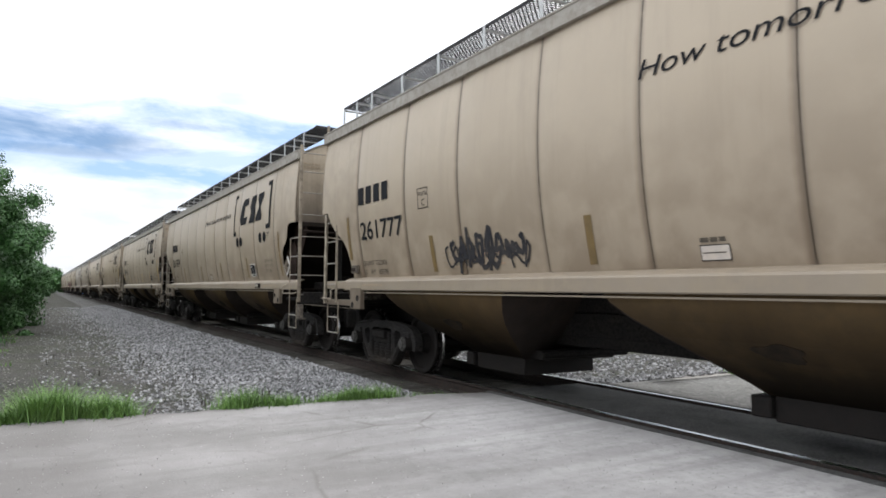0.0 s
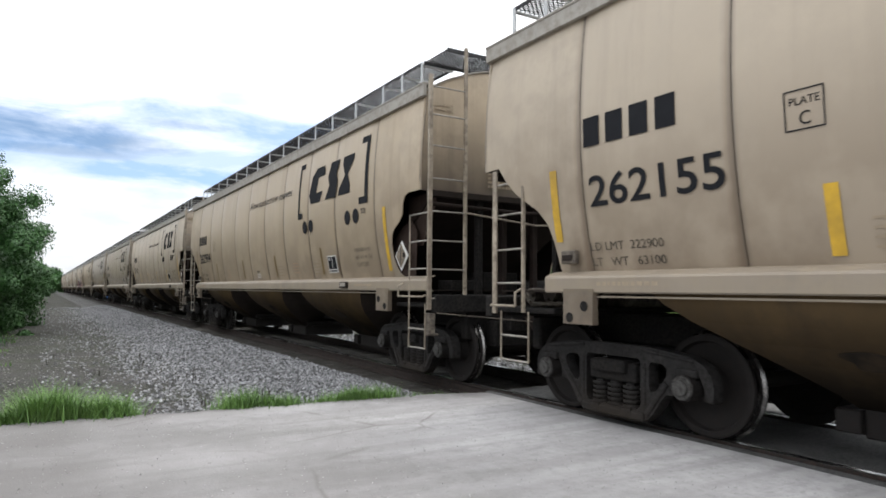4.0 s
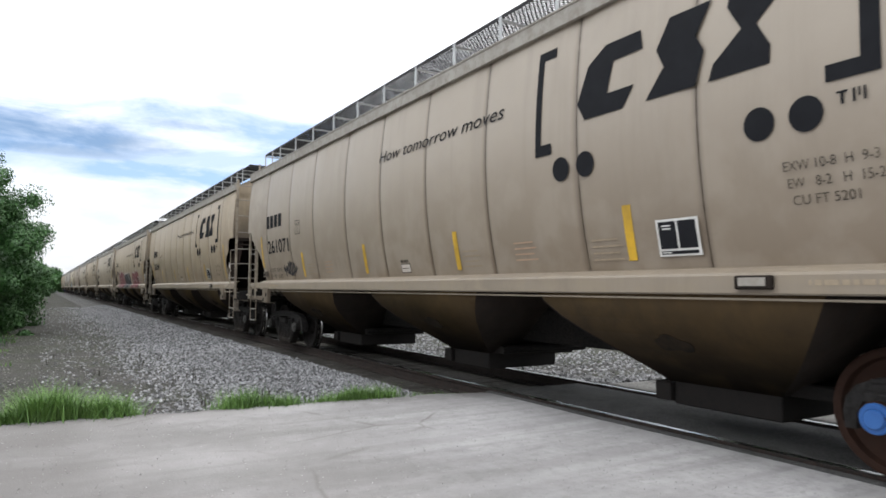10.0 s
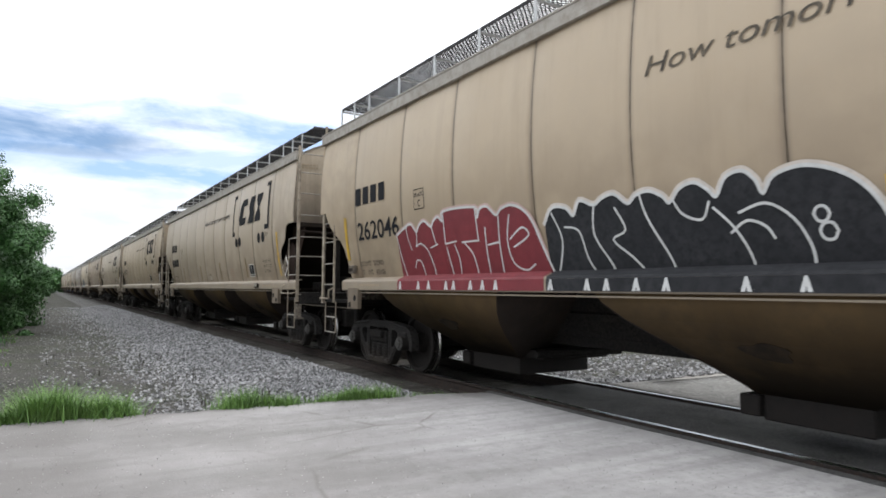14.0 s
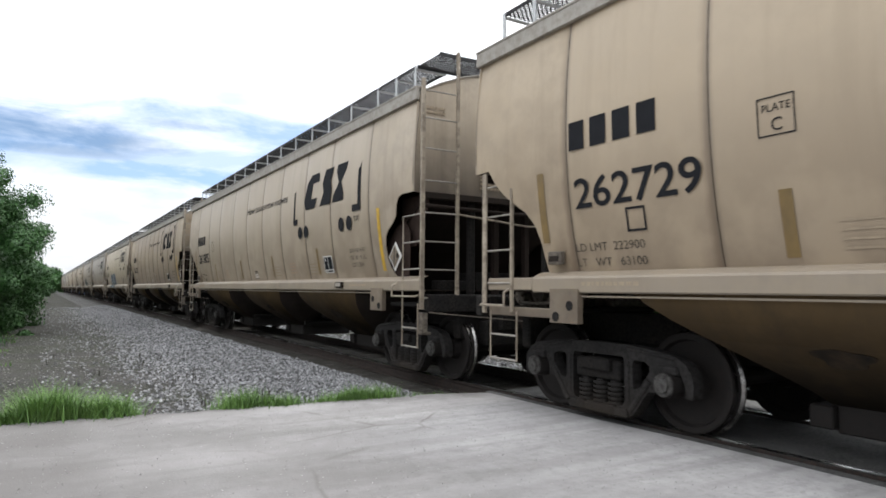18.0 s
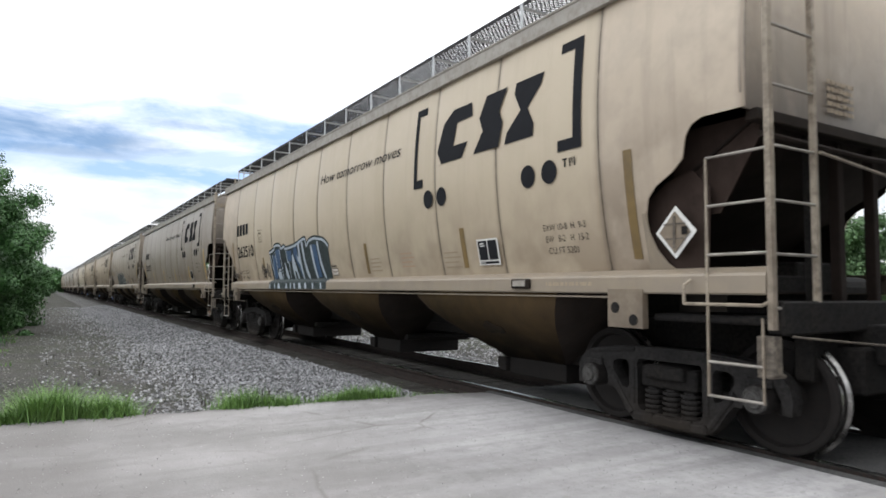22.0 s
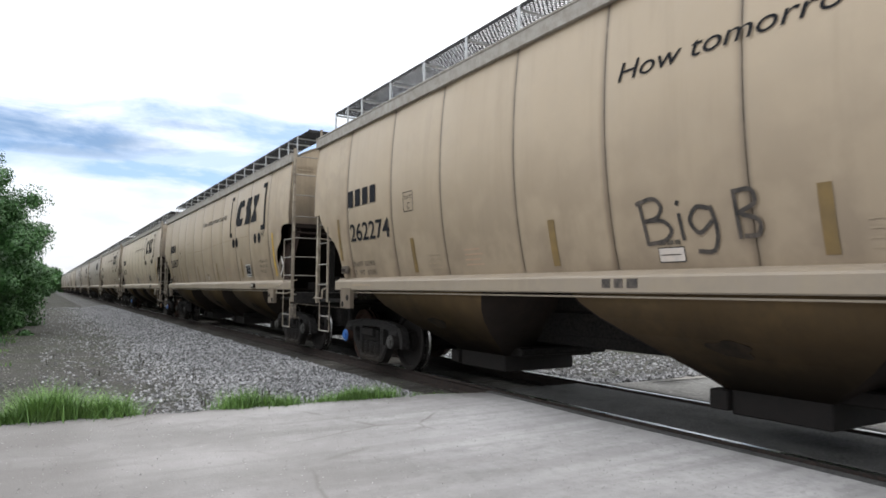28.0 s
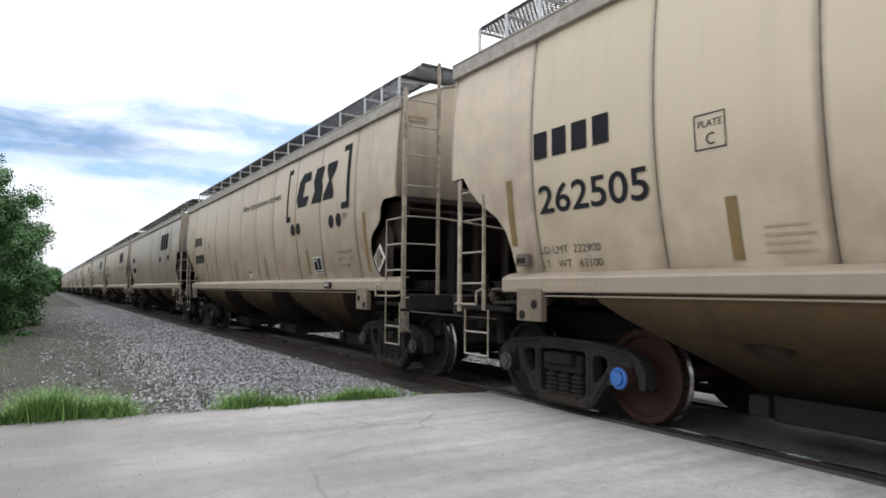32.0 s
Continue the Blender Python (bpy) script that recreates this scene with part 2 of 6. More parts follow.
DARK_STEEL = material("dark_grimy_steel", (0.0155, 0.0146, 0.0142), (0.025, 0.022, 0.0195), scale=5.0, rough=0.8, grain=(0.008, 0.0075, 0.0075), grain_scale=30.0,
                      bump=0.004, bump_scale=45.0)
SOOT = material("soot", (0.013, 0.0105, 0.0085), (0.040, 0.029, 0.019), scale=7.0, rough=0.95)
CAST = material("dusty_cast_steel", (0.0205, 0.0197, 0.0197), (0.033, 0.031, 0.030), scale=4.0, rough=0.75, grain=(0.013, 0.012, 0.0115), grain_scale=26.0, bump=0.004, bump_scale=40.0, low_dirt_shade=(0.05, 0.45, (0.028, 0.022, 0.017), 0.3))
# brown with grime and shade mixed into one dark colour
SHADE_SHEET = material("grimy_shaded_brown", (0.030, 0.0225, 0.018), (0.019, 0.0145, 0.012), scale=2.5, rough=0.85, grain=(0.022, 0.018, 0.016), grain_scale=14.0, streak=(0.02, 0.016, 0.014))
CAP = material("worn_bearing_cap", (0.085, 0.083, 0.080), (0.05, 0.047, 0.044), scale=9.0, rough=0.6, grain=(0.03, 0.028, 0.026), grain_scale=30.0)
WHEEL = material("wheel_steel", (0.0135, 0.0126, 0.0124), (0.0215, 0.0190, 0.0180), scale=7.0, rough=0.7, grain=(0.02, 0.017, 0.0155), grain_scale=25.0)
RUSTY = material("fresh_rust", (0.042, 0.021, 0.014), (0.027, 0.0145, 0.011), scale=7.0, rough=0.75, grain=(0.036, 0.02, 0.015), grain_scale=25.0)
TREAD = material("polished_tread", (0.32, 0.31, 0.30), (0.10, 0.097, 0.093), scale=7.0, rough=0.26, metal=1.0)
RAIL_HEAD = material("polished_rail_head", (0.50, 0.49, 0.48), (0.20, 0.195, 0.19), scale=4.0, rough=0.27, metal=1.0, stretch=(6, 0.4, 1))
RAIL_SIDE = material("rusty_rail", (0.030, 0.027, 0.025), (0.022, 0.020, 0.019), scale=6.0, rough=0.8, grain=(0.05, 0.035, 0.03), grain_scale=40.0)
RUST_CAP = material("rusty_bearing_cap", (0.17, 0.085, 0.045), (0.10, 0.055, 0.033), scale=12.0, rough=0.7)
BLUE_CAP = material("blue_cap_paint", (0.02, 0.10, 0.33), (0.03, 0.12, 0.36), scale=12.0, rough=0.4)
INK = material("navy_stencil", (0.012, 0.0125, 0.015), (0.017, 0.018, 0.021), scale=6.0, rough=0.85)
FAINT = material("faded_stencil", (0.26, 0.205, 0.145), (0.33, 0.265, 0.185), scale=14.0, rough=0.65)
WORN_INK = material("worn_stencil", (0.05, 0.045, 0.04), (0.13, 0.11, 0.085), scale=5.0, rough=0.75)
RED_NOTE = material("faded_red_stencil", (0.36, 0.235, 0.165), (0.40, 0.285, 0.20), scale=14.0, rough=0.65)
WHITE = material("white_paint", (0.70, 0.70, 0.68), (0.58, 0.57, 0.54), scale=7.0, rough=0.5)
YELLOWS = [material("yellow_reflector", (0.66, 0.40, 0.035), (0.34, 0.215, 0.035), scale=3.0, rough=0.4, rand=0.1),
           material("dull_reflector", (0.19, 0.125, 0.045), (0.14, 0.095, 0.04), scale=6.0, rough=0.5, rand=0.1)]
ASPHALT = material("crossing_asphalt", (0.082, 0.081, 0.081), (0.048, 0.047, 0.047), scale=2.2, rough=0.9, grain=(0.115, 0.113, 0.11), grain_scale=45.0, bump=0.012, bump_scale=60.0, streak=(0.04, 0.038, 0.036))
TIE = material("weathered_tie", (0.042, 0.038, 0.034), (0.068, 0.062, 0.056), scale=5.0, rough=0.9, stretch=(0.5, 6, 6), bump=0.008, bump_scale=25.0, rand=0.2)
BARK = material("bark", (0.085, 0.065, 0.05), (0.05, 0.04, 0.032), scale=6.0, rough=0.95, bump=0.02, bump_scale=16.0)


def ground_material(name, low, high, speck, speck_scale, broad=0.35, rough=0.92, bump=0.01, speck_at=(0.52, 0.62), patch=None, crack=None, soiled=None, verge=None, lanes=None):
    """Loose ground: broad colour drift, stones as cells, relief."""
    m = bpy.data.materials.new(name)
    m.use_nodes = True
    t = m.node_tree
    b = t.nodes["Principled BSDF"]
    where = t.nodes.new("ShaderNodeTexCoord").outputs["Object"]
    n1 = node(t, "ShaderNodeTexNoise", Scale=broad, Detail=7.0, Roughness=0.62)
    t.links.new(where, n1.inputs["Vector"])
    colour = mixed(t, ramp(t, n1.outputs[0], [(0.33, grey(0)), (0.67, grey(1))]), low, high)
    if patch:
        mp = node(t, "ShaderNodeMapping", Scale=(0.25, 1.0, 1.0))
        t.links.new(where, mp.inputs[0])
        n4 = node(t, "ShaderNodeTexNoise", Scale=0.9, Detail=5.0, Roughness=0.55)
        t.links.new(mp.outputs[0], n4.inputs["Vector"])
        colour = mixed(t, ramp(t, n4.outputs[0], [(0.46, grey(0)), (0.62, grey(0.8))]), colour, patch)
    blot = node(t, "ShaderNodeTexNoise", Scale=speck_scale * 0.11, Detail=6.0, Roughness=0.68)
    t.links.new(where, blot.inputs["Vector"])
    colour = mixed(t, 0.8, colour, ramp(t, blot.outputs[0], [(0.32, grey(0.72)), (0.5, grey(1.0)), (0.68, grey(1.18))]), "MULTIPLY")
    cells = node(t, "ShaderNodeTexVoronoi", Scale=speck_scale)
    t.links.new(where, cells.inputs["Vector"])
    tone = ramp(t, cells.outputs["Color"], [(0.0, speck[0]), (0.5, speck[1]), (1.0, speck[2])])
    n2 = node(t, "ShaderNodeTexNoise", Scale=speck_scale * 0.35, Detail=3.0)
    t.links.new(where, n2.inputs["Vector"])
    colour = mixed(t, ramp(t, n2.outputs[0], [(speck_at[0], grey(0)), (speck_at[1], grey(1))]), colour, tone)
    if lanes:
        # long wheel streaks along the road
        for sx, sy, fine_scale, stops in ((0.10, 1.0, 1.3, (0.45, 0.62)), (0.06, 1.0, 5.0, (0.50, 0.70))):
            mp3 = node(t, "ShaderNodeMapping", Scale=(sx, sy, 1.0), Rotation=(0, 0, radians(5)))
            t.links.new(where, mp3.inputs[0])
            n8 = node(t, "ShaderNodeTexNoise", Scale=fine_scale, Detail=4.0, Roughness=0.55)
            t.links.new(mp3.outputs[0], n8.inputs["Vector"])
            colour = mixed(t, ramp(t, n8.outputs[0], [(stops[0], grey(0.0)), (stops[1], grey(0.5))]), colour, lanes[0])
            colour = mixed(t, ramp(t, n8.outputs[0], [(stops[0] - 0.14, grey(0.45)), (stops[0] - 0.02, grey(0.0))]), colour, lanes[1])
    if crack:
        mp2 = node(t, "ShaderNodeMapping", Scale=(1, 1, 0.0))
        wob = node(t, "ShaderNodeTexNoise", Scale=1.7, Detail=4.0)
        t.links.new(where, wob.inputs["Vector"])
        shift = mixed(t, 0.12, where, wob.outputs["Color"])
        t.links.new(shift, mp2.inputs[0])
        v = node(t, "ShaderNodeTexVoronoi", Scale=0.55)
        v.feature = "DISTANCE_TO_EDGE"
        t.links.new(mp2.outputs[0], v.inputs["Vector"])
        n6 = node(t, "ShaderNodeTexNoise", Scale=0.8, Detail=2.0)
        t.links.new(where, n6.inputs["Vector"])
        amount = math_node(t, "MULTIPLY", ramp(t, v.outputs["Distance"], [(0.0, grey(0.75)), (0.012, grey(0))]), ramp(t, n6.outputs[0], [(0.5, grey(0)), (0.62, grey(1))]))
        colour = mixed(t, amount, colour, crack)
    if soiled:
        xs = t.nodes.new("ShaderNodeSeparateXYZ")
        t.links.new(where, xs.inputs[0])
        n7 = node(t, "ShaderNodeTexNoise", Scale=0.7, Detail=5.0)
        t.links.new(where, n7.inputs["Vector"])
        side = math_node(t, "ADD", math_node(t, "MULTIPLY_ADD", xs.outputs[0], -0.2, 0.96), math_node(t, "MULTIPLY_ADD", n7.outputs[0], 1.2, -0.6), clamp=True)
        margin = math_node(t, "MULTIPLY_ADD", xs.outputs[0], 0.09, xs.outputs[1])
        margin = math_node(t, "MULTIPLY", math_node(t, "ADD", math_node(t, "SUBTRACT", margin, 7.05), math_node(t, "MULTIPLY_ADD", n7.outputs[0], 1.6, -0.8)), 1.6, clamp=True)
        side = math_node(t, "MAXIMUM", side, margin)
        colour = mixed(t, math_node(t, "MULTIPLY", side, 0.92), colour, soiled)
    if verge:
        # pale dust washed off the road's edge
        xs = t.nodes.new("ShaderNodeSeparateXYZ")
        t.links.new(where, xs.inputs[0])
        n9 = node(t, "ShaderNodeTexNoise", Scale=1.1, Detail=6.0, Roughness=0.6)
        t.links.new(where, n9.inputs["Vector"])
        reach = math_node(t, "MULTIPLY_ADD", xs.outputs[0], 0.09, xs.outputs[1])
        reach = math_node(t, "SUBTRACT", math_node(t, "MULTIPLY_ADD", n9.outputs[0], 2.6, 7.55), reach)
        colour = mixed(t, math_node(t, "MULTIPLY", math_node(t, "MULTIPLY", reach, 1.1, clamp=True), 0.85), colour, verge)
    t.links.new(colour, b.inputs["Base Color"])
    b.inputs["Roughness"].default_value = rough
    b.inputs["Specular IOR Level"].default_value = 0.12
    n3 = node(t, "ShaderNodeTexNoise", Scale=speck_scale, Detail=4.0)
    t.links.new(where, n3.inputs["Vector"])
    both = math_node(t, "ADD", n3.outputs[0], math_node(t, "MULTIPLY", n1.outputs[0], 4.0))
    bp = node(t, "ShaderNodeBump", Strength=0.8, Distance=bump)
    t.links.new(both, bp.inputs["Height"])
    t.links.new(bp.outputs[0], b.inputs["Normal"])
    return m


ROAD = ground_material("pale_worn_road", (0.285, 0.277, 0.278), (0.378, 0.368, 0.369), ((0.17, 0.19, 0.185), (0.29, 0.28, 0.27), (0.40, 0.388, 0.375)), 70.0,
                       broad=0.5, bump=0.005, speck_at=(0.54, 0.72), patch=(0.43, 0.42, 0.42), crack=(0.15, 0.14, 0.13), soiled=(0.132, 0.125, 0.121), lanes=((0.41, 0.398, 0.399), (0.262, 0.252, 0.252)))
DIRT = ground_material("grey_brown_dirt", (0.030, 0.029, 0.026), (0.062, 0.059, 0.054), ((0.024, 0.023, 0.021), (0.065, 0.062, 0.058), (0.15, 0.146, 0.14)), 26.0,
                       broad=0.45, bump=0.03, speck_at=(0.50, 0.66), patch=(0.036, 0.042, 0.024), verge=(0.30, 0.285, 0.265))
BALLAST = ground_material("ballast_bed", (0.05, 0.047, 0.044), (0.085, 0.081, 0.077), ((0.04, 0.039, 0.038), (0.10, 0.097, 0.094), (0.18, 0.176, 0.172)), 22.0,
                          broad=0.5, bump=0.04, speck_at=(0.3, 0.5))
OILY = ground_material("oily_track_bed", (0.035, 0.032, 0.028), (0.065, 0.060, 0.053), ((0.03, 0.03, 0.028), (0.07, 0.067, 0.06), (0.12, 0.115, 0.105)), 24.0,
                       broad=0.8, bump=0.03, speck_at=(0.45, 0.6))
STONE = material("ballast_stone", (0.27, 0.265, 0.255), (0.34, 0.33, 0.32), scale=3.0, rough=0.9, grain=(0.20, 0.19, 0.18), grain_scale=60.0)


def per_island(m, low, high):
    """Lets each loose piece of a joined mesh take its own tone."""
    t = m.node_tree
    b = t.nodes["Principled BSDF"]
    geo = t.nodes.new("ShaderNodeNewGeometry")
    t.links.new(ramp(t, geo.outputs["Random Per Island"], [(0.0, low), (0.55, tuple((p + q) / 2 for p, q in zip(low, high))), (1.0, high)]), b.inputs["Base Color"])
    return m


per_island(STONE, (0.035, 0.035, 0.036), (0.35, 0.35, 0.36))


def leaf_material(name, low, high):
    m = bpy.data.materials.new(name)
    m.use_nodes = True
    per_island(m, low, high)
    b = m.node_tree.nodes["Principled BSDF"]
    b.inputs["Roughness"].default_value = 0.6
    return m


LEAF = leaf_material("leaf_green", (0.019, 0.064, 0.014), (0.050, 0.138, 0.030))
# paler green: the haze of distance is mixed into the leaf colour
LEAF_FAR = leaf_material("far_leaf_green", (0.055, 0.115, 0.045), (0.12, 0.21, 0.085))
GRASS = leaf_material("grass_green", (0.05, 0.115, 0.02), (0.145, 0.265, 0.055))
WEED = leaf_material("dry_weed", (0.018, 0.017, 0.012), (0.05, 0.045, 0.03))


# ---- mesh helpers ----
def part(name, bm, mat, parent=None, label="", smooth=False, mats=None):
    """Links a bmesh as one mesh object under a thing or a part."""
    me = bpy.data.meshes.new(name)
    bm.to_mesh(me)
    bm.free()
    for mm in mats or (mat,):
        me.materials.append(mm)
    if smooth:
        for p in me.polygons:
            p.use_smooth = True
    ob = new(name, me)
    if parent:
        ob.parent = parent
    if label:
        ob["label"] = label
    return ob


def share(ob, name=None, m=None, parent=None):
    """Another object on the same mesh."""
    o = ob.copy()
    scene.collection.objects.link(o)
    o.parent = parent or ob.parent
    if m:
        o.matrix_basis = m
    return o


def box(bm, x0, x1, y0, y1, z0, z1, bevel=0.0):
    g = bmesh.ops.create_cube(bm, size=1.0, matrix=Matrix.Translation(((x0 + x1) / 2, (y0 + y1) / 2, (z0 + z1) / 2)) @ Matrix.Diagonal((abs(x1 - x0), abs(y1 - y0), abs(z1 - z0), 1)))
    if bevel:
        edges = {e for v in g["verts"] for e in v.link_edges}
        bmesh.ops.bevel(bm, geom=list(edges), offset=bevel, segments=1, affect="EDGES")


def boxes(*rows, bevel=0.0):
    bm = bmesh.new()
    for r in rows:
        box(bm, *r, bevel=bevel)
    return bm


def rod(bm, p, q, r, n=8, r2=None):
    """A round bar from p to q."""
    p, q = Vector(p), Vector(q)
    d = q - p
    m = Matrix.Translation((p + q) / 2) @ d.to_track_quat("Z", "Y").to_matrix().to_4x4()
    bmesh.ops.create_cone(bm, cap_ends=True, segments=n, radius1=r, radius2=r if r2 is None else r2, depth=d.length, matrix=m)


def rods(points, r, n=6, closed=False):
    bm = bmesh.new()
    for a, b in zip(points, points[1:] + (points[:1] if closed else [])):
        rod(bm, a, b, r, n)
    return bm


def prism(bm, outline, x0, x1):
    """A plate with the outline (y, z), from x0 to x1."""
    a = [bm.verts.new((x0, y, z)) for y, z in outline]
    b = [bm.verts.new((x1, y, z)) for y, z in outline]
    bm.faces.new(a)
    bm.faces.new(b[::-1])
    for i in range(len(a)):
        j = (i + 1) % len(a)
        bm.faces.new((a[i], b[i], b[j], a[j]))


def lathe_x(bm, profile, n=40, mat_of=None):
    """Turns (radius, x) points round the x axis."""
    rings = [[bm.verts.new((x, r * math.cos(2 * math.pi * k / n), r * math.sin(2 * math.pi * k / n))) for k in range(n)] for r, x in profile]
    for i in range(len(rings) - 1):
        for k in range(n):
            f = bm.faces.new((rings[i][k], rings[i][(k + 1) % n], rings[i + 1][(k + 1) % n], rings[i + 1][k]))
            if mat_of:
                f.material_index = mat_of(i)
    bm.faces.new(rings[0])
    bm.faces.new(rings[-1][::-1])


def sheet(bm, rows_of_points):
    grid = [[bm.verts.new(p) for p in row] for row in rows_of_points]
    for a, b in zip(grid, grid[1:]):
        for k in range(len(a) - 1):
            bm.faces.new((a[k], a[k + 1], b[k + 1], b[k]))


def thick(bm, d):
    """Gives a sheet a back and edges."""
    bmesh.ops.recalc_face_normals(bm, faces=bm.faces[:])
    bmesh.ops.solidify(bm, geom=bm.faces[:], thickness=d)


# ---- the covered hopper car; its own space: x across, y = -u along, z up from the rail ----
SEAMS = [-6.58, -4.96, -3.56, -2.00, -0.63, 0.764, 2.17, 3.70, 5.06, 6.67]
END_U = 8.17


def side_w(z):
    """Half the body's width at the height z: bowed sides, widest at 2.82 m."""
    return 1.626 - 0.085 * ((z - 2.82) / 1.13) ** 2 if z > 2.82 else 1.626 - 0.175 * ((2.82 - z) / 1.35) ** 2


NOTCH_FRONT = [(0, 1.45), (7.17, 1.45), (7.18, 1.93), (7.22, 2.06), (7.31, 2.15), (7.49, 2.24), (7.60, 2.33), (7.64, 2.50), (7.70, 2.58), (7.80, 2.62), (9, 2.63)]
NOTCH_REAR = [(0, 1.45), (7.02, 1.45), (7.04, 1.60), (7.06, 1.76), (7.12, 1.94), (7.25, 2.09), (7.43, 2.20), (7.60, 2.31), (7.75, 2.45), (7.88, 2.62), (9, 2.62)]


def notch(u):
    """The lower edge of the side sheet, cut away over the end platforms."""
    pts = NOTCH_FRONT if u > 0 else NOTCH_REAR
    u = abs(u)
    for (a, za), (b, zb) in zip(pts, pts[1:]):
        if a <= u <= b:
            return za + (zb - za) * (u - a) / (b - a)
    return 2.62


def side_panel(a, b, side=-1):
    bm = bmesh.new()
    us = [a + 0.004 + (b - a - 0.008) * k / 8 for k in range(9)]
    front, rear = [u for u, z in NOTCH_FRONT[1:-1]], [-u for u, z in NOTCH_REAR[-2:0:-1]]
    if a < -7 and b > 7:
        us = [a, *rear, -3.5, 0, 3.5, *front, b]
    elif b > 7:
        us = [a + 0.004, a + 0.12, a + 0.35, *front, b]
    elif a < -7:
        us = [a, *rear, b - 0.3, b - 0.12, b - 0.004]
    rows = []
    for u in us:
        s = (u - a) / (b - a)
        dip = 0.016 * max(abs(2 * s - 1) ** 6, 0)
        lo = notch(u)
        rows.append([(side * (side_w(lo + (3.96 - lo) * k / 14) - dip), -u, lo + (3.96 - lo) * k / 14) for k in range(15)])
    inner = [[(x - side * 0.012, y, z) for x, y, z in row] for row in rows]
    sheet(bm, rows)
    outer = len(bm.faces)
    sheet(bm, inner)
    bm.faces.ensure_lookup_table()
    # inner faces take the second, darker brown material
    for f in bm.faces[outer:]:
        f.material_index = 1
    sheet(bm, [[row[0] for row in rows], [row[0] for row in inner]])
    sheet(bm, [[row[-1] for row in rows], [row[-1] for row in inner]])
    sheet(bm, [rows[0], inner[0]])
    sheet(bm, [rows[-1], inner[-1]])
    bmesh.ops.remove_doubles(bm, verts=bm.verts[:], dist=0.0005)
    bmesh.ops.recalc_face_normals(bm, faces=bm.faces[:])
    for e in bm.edges:
        if len(e.link_faces) == 2 and e.calc_face_angle(0) > 0.9:
            e.smooth = False
    return bm


def lattice(bm, x0, x1, y0, y1, z, step, w, t=0.004):
    """Diamond grating as crossing flat bars, cut to a rectangle."""
    for sx in (1, -1):
        c = y0 - (x1 - x0)
        while c < y1 + (x1 - x0):
            pts = []
            xa, xb = (x0, x1) if sx > 0 else (x1, x0)
            ya, yb = c, c + (x1 - x0)
            lo, hi = max(ya, y0), min(yb, y1)
            if hi - lo > 0.01:
                f0, f1 = (lo - ya) / (yb - ya), (hi - ya) / (yb - ya)
                p = (xa + (xb - xa) * f0, lo)
                q = (xa + (xb - xa) * f1, hi)
                v = [bm.verts.new((x, y + d, zz)) for zz in (z - t, z + t) for x, y, d in ((p[0], p[1], -w), (q[0], q[1], -w), (q[0], q[1], w), (p[0], p[1], w))]
                for f in ((0, 1, 2, 3), (4, 5, 6, 7), (0, 1, 5, 4), (2, 3, 7, 6)):
                    bm.faces.new([v[k] for k in f])
            c += step
    return bm


def decal(name, loops, mat, parent, lift=0.007, label=""):
    """Flat marks given as (u, z) loops, laid on the bowed near side."""
    bm = bmesh.new()
    for loop in loops:
        bm.faces.new([bm.verts.new((0, -u, z)) for u, z in loop])
    return wrap(name, bm, mat, parent, lift, label)


def wrap(name, bm, mat, parent, lift=0.007, label=""):
    for k in range(14):
        z = 1.5 + 0.18 * k
        bmesh.ops.bisect_plane(bm, geom=bm.verts[:] + bm.edges[:] + bm.faces[:], plane_co=(0, 0, z), plane_no=(0, 0, 1))
    for v in bm.verts:
        v.co.x = -(side_w(max(v.co.z, 1.4)) + lift)
    return part(name, bm, mat, parent, label)


def words(text, u, z, height, width=None, shear=0.0, bold=0.0):
    """Lettering in Blender's own font as a bmesh in the plane (u, z): its foot at z, cap height given, spread to a width."""
    c = bpy.data.curves.new("text", "FONT")
    c.body, c.size, c.shear, c.resolution_u = text, 1.0, shear, 4
    c.offset = bold
    ob = bpy.data.objects.new("text", c)
    scene.collection.objects.link(ob)
    bpy.context.view_layer.update()
    me = bpy.data.meshes.new_from_object(ob.evaluated_get(bpy.context.evaluated_depsgraph_get()))
    bpy.data.objects.remove(ob)
    bpy.data.curves.remove(c)
    bm = bmesh.new()
    bm.from_mesh(me)
    bpy.data.meshes.remove(me)
    xs, ys = [v.co.x for v in bm.verts], [v.co.y for v in bm.verts]
    k = height / 0.70
    kx = k if width is None else width / (max(xs) - min(xs))
    x0 = min(xs)
    for v in bm.verts:
        v.co = Vector((0, -(u + (v.co.x - x0) * kx), z + v.co.y * k))
    return bm


def joined(*meshes):
    bm = meshes[0]
    for other in meshes[1:]:
        me = bpy.data.meshes.new("joined")
        other.to_mesh(me)
        other.free()
        bm.from_mesh(me)
        bpy.data.meshes.remove(me)
    return bm


def rect(u0, u1, z0, z1, lean=0.0):
    return [(u0, z0), (u1, z0), (u1 + lean, z1), (u0 + lean, z1)]


def disc(u, z, r, n=22):
    return [(u + r * math.cos(2 * math.pi * k / n), z + r * math.sin(2 * math.pi * k / n)) for k in range(n)]


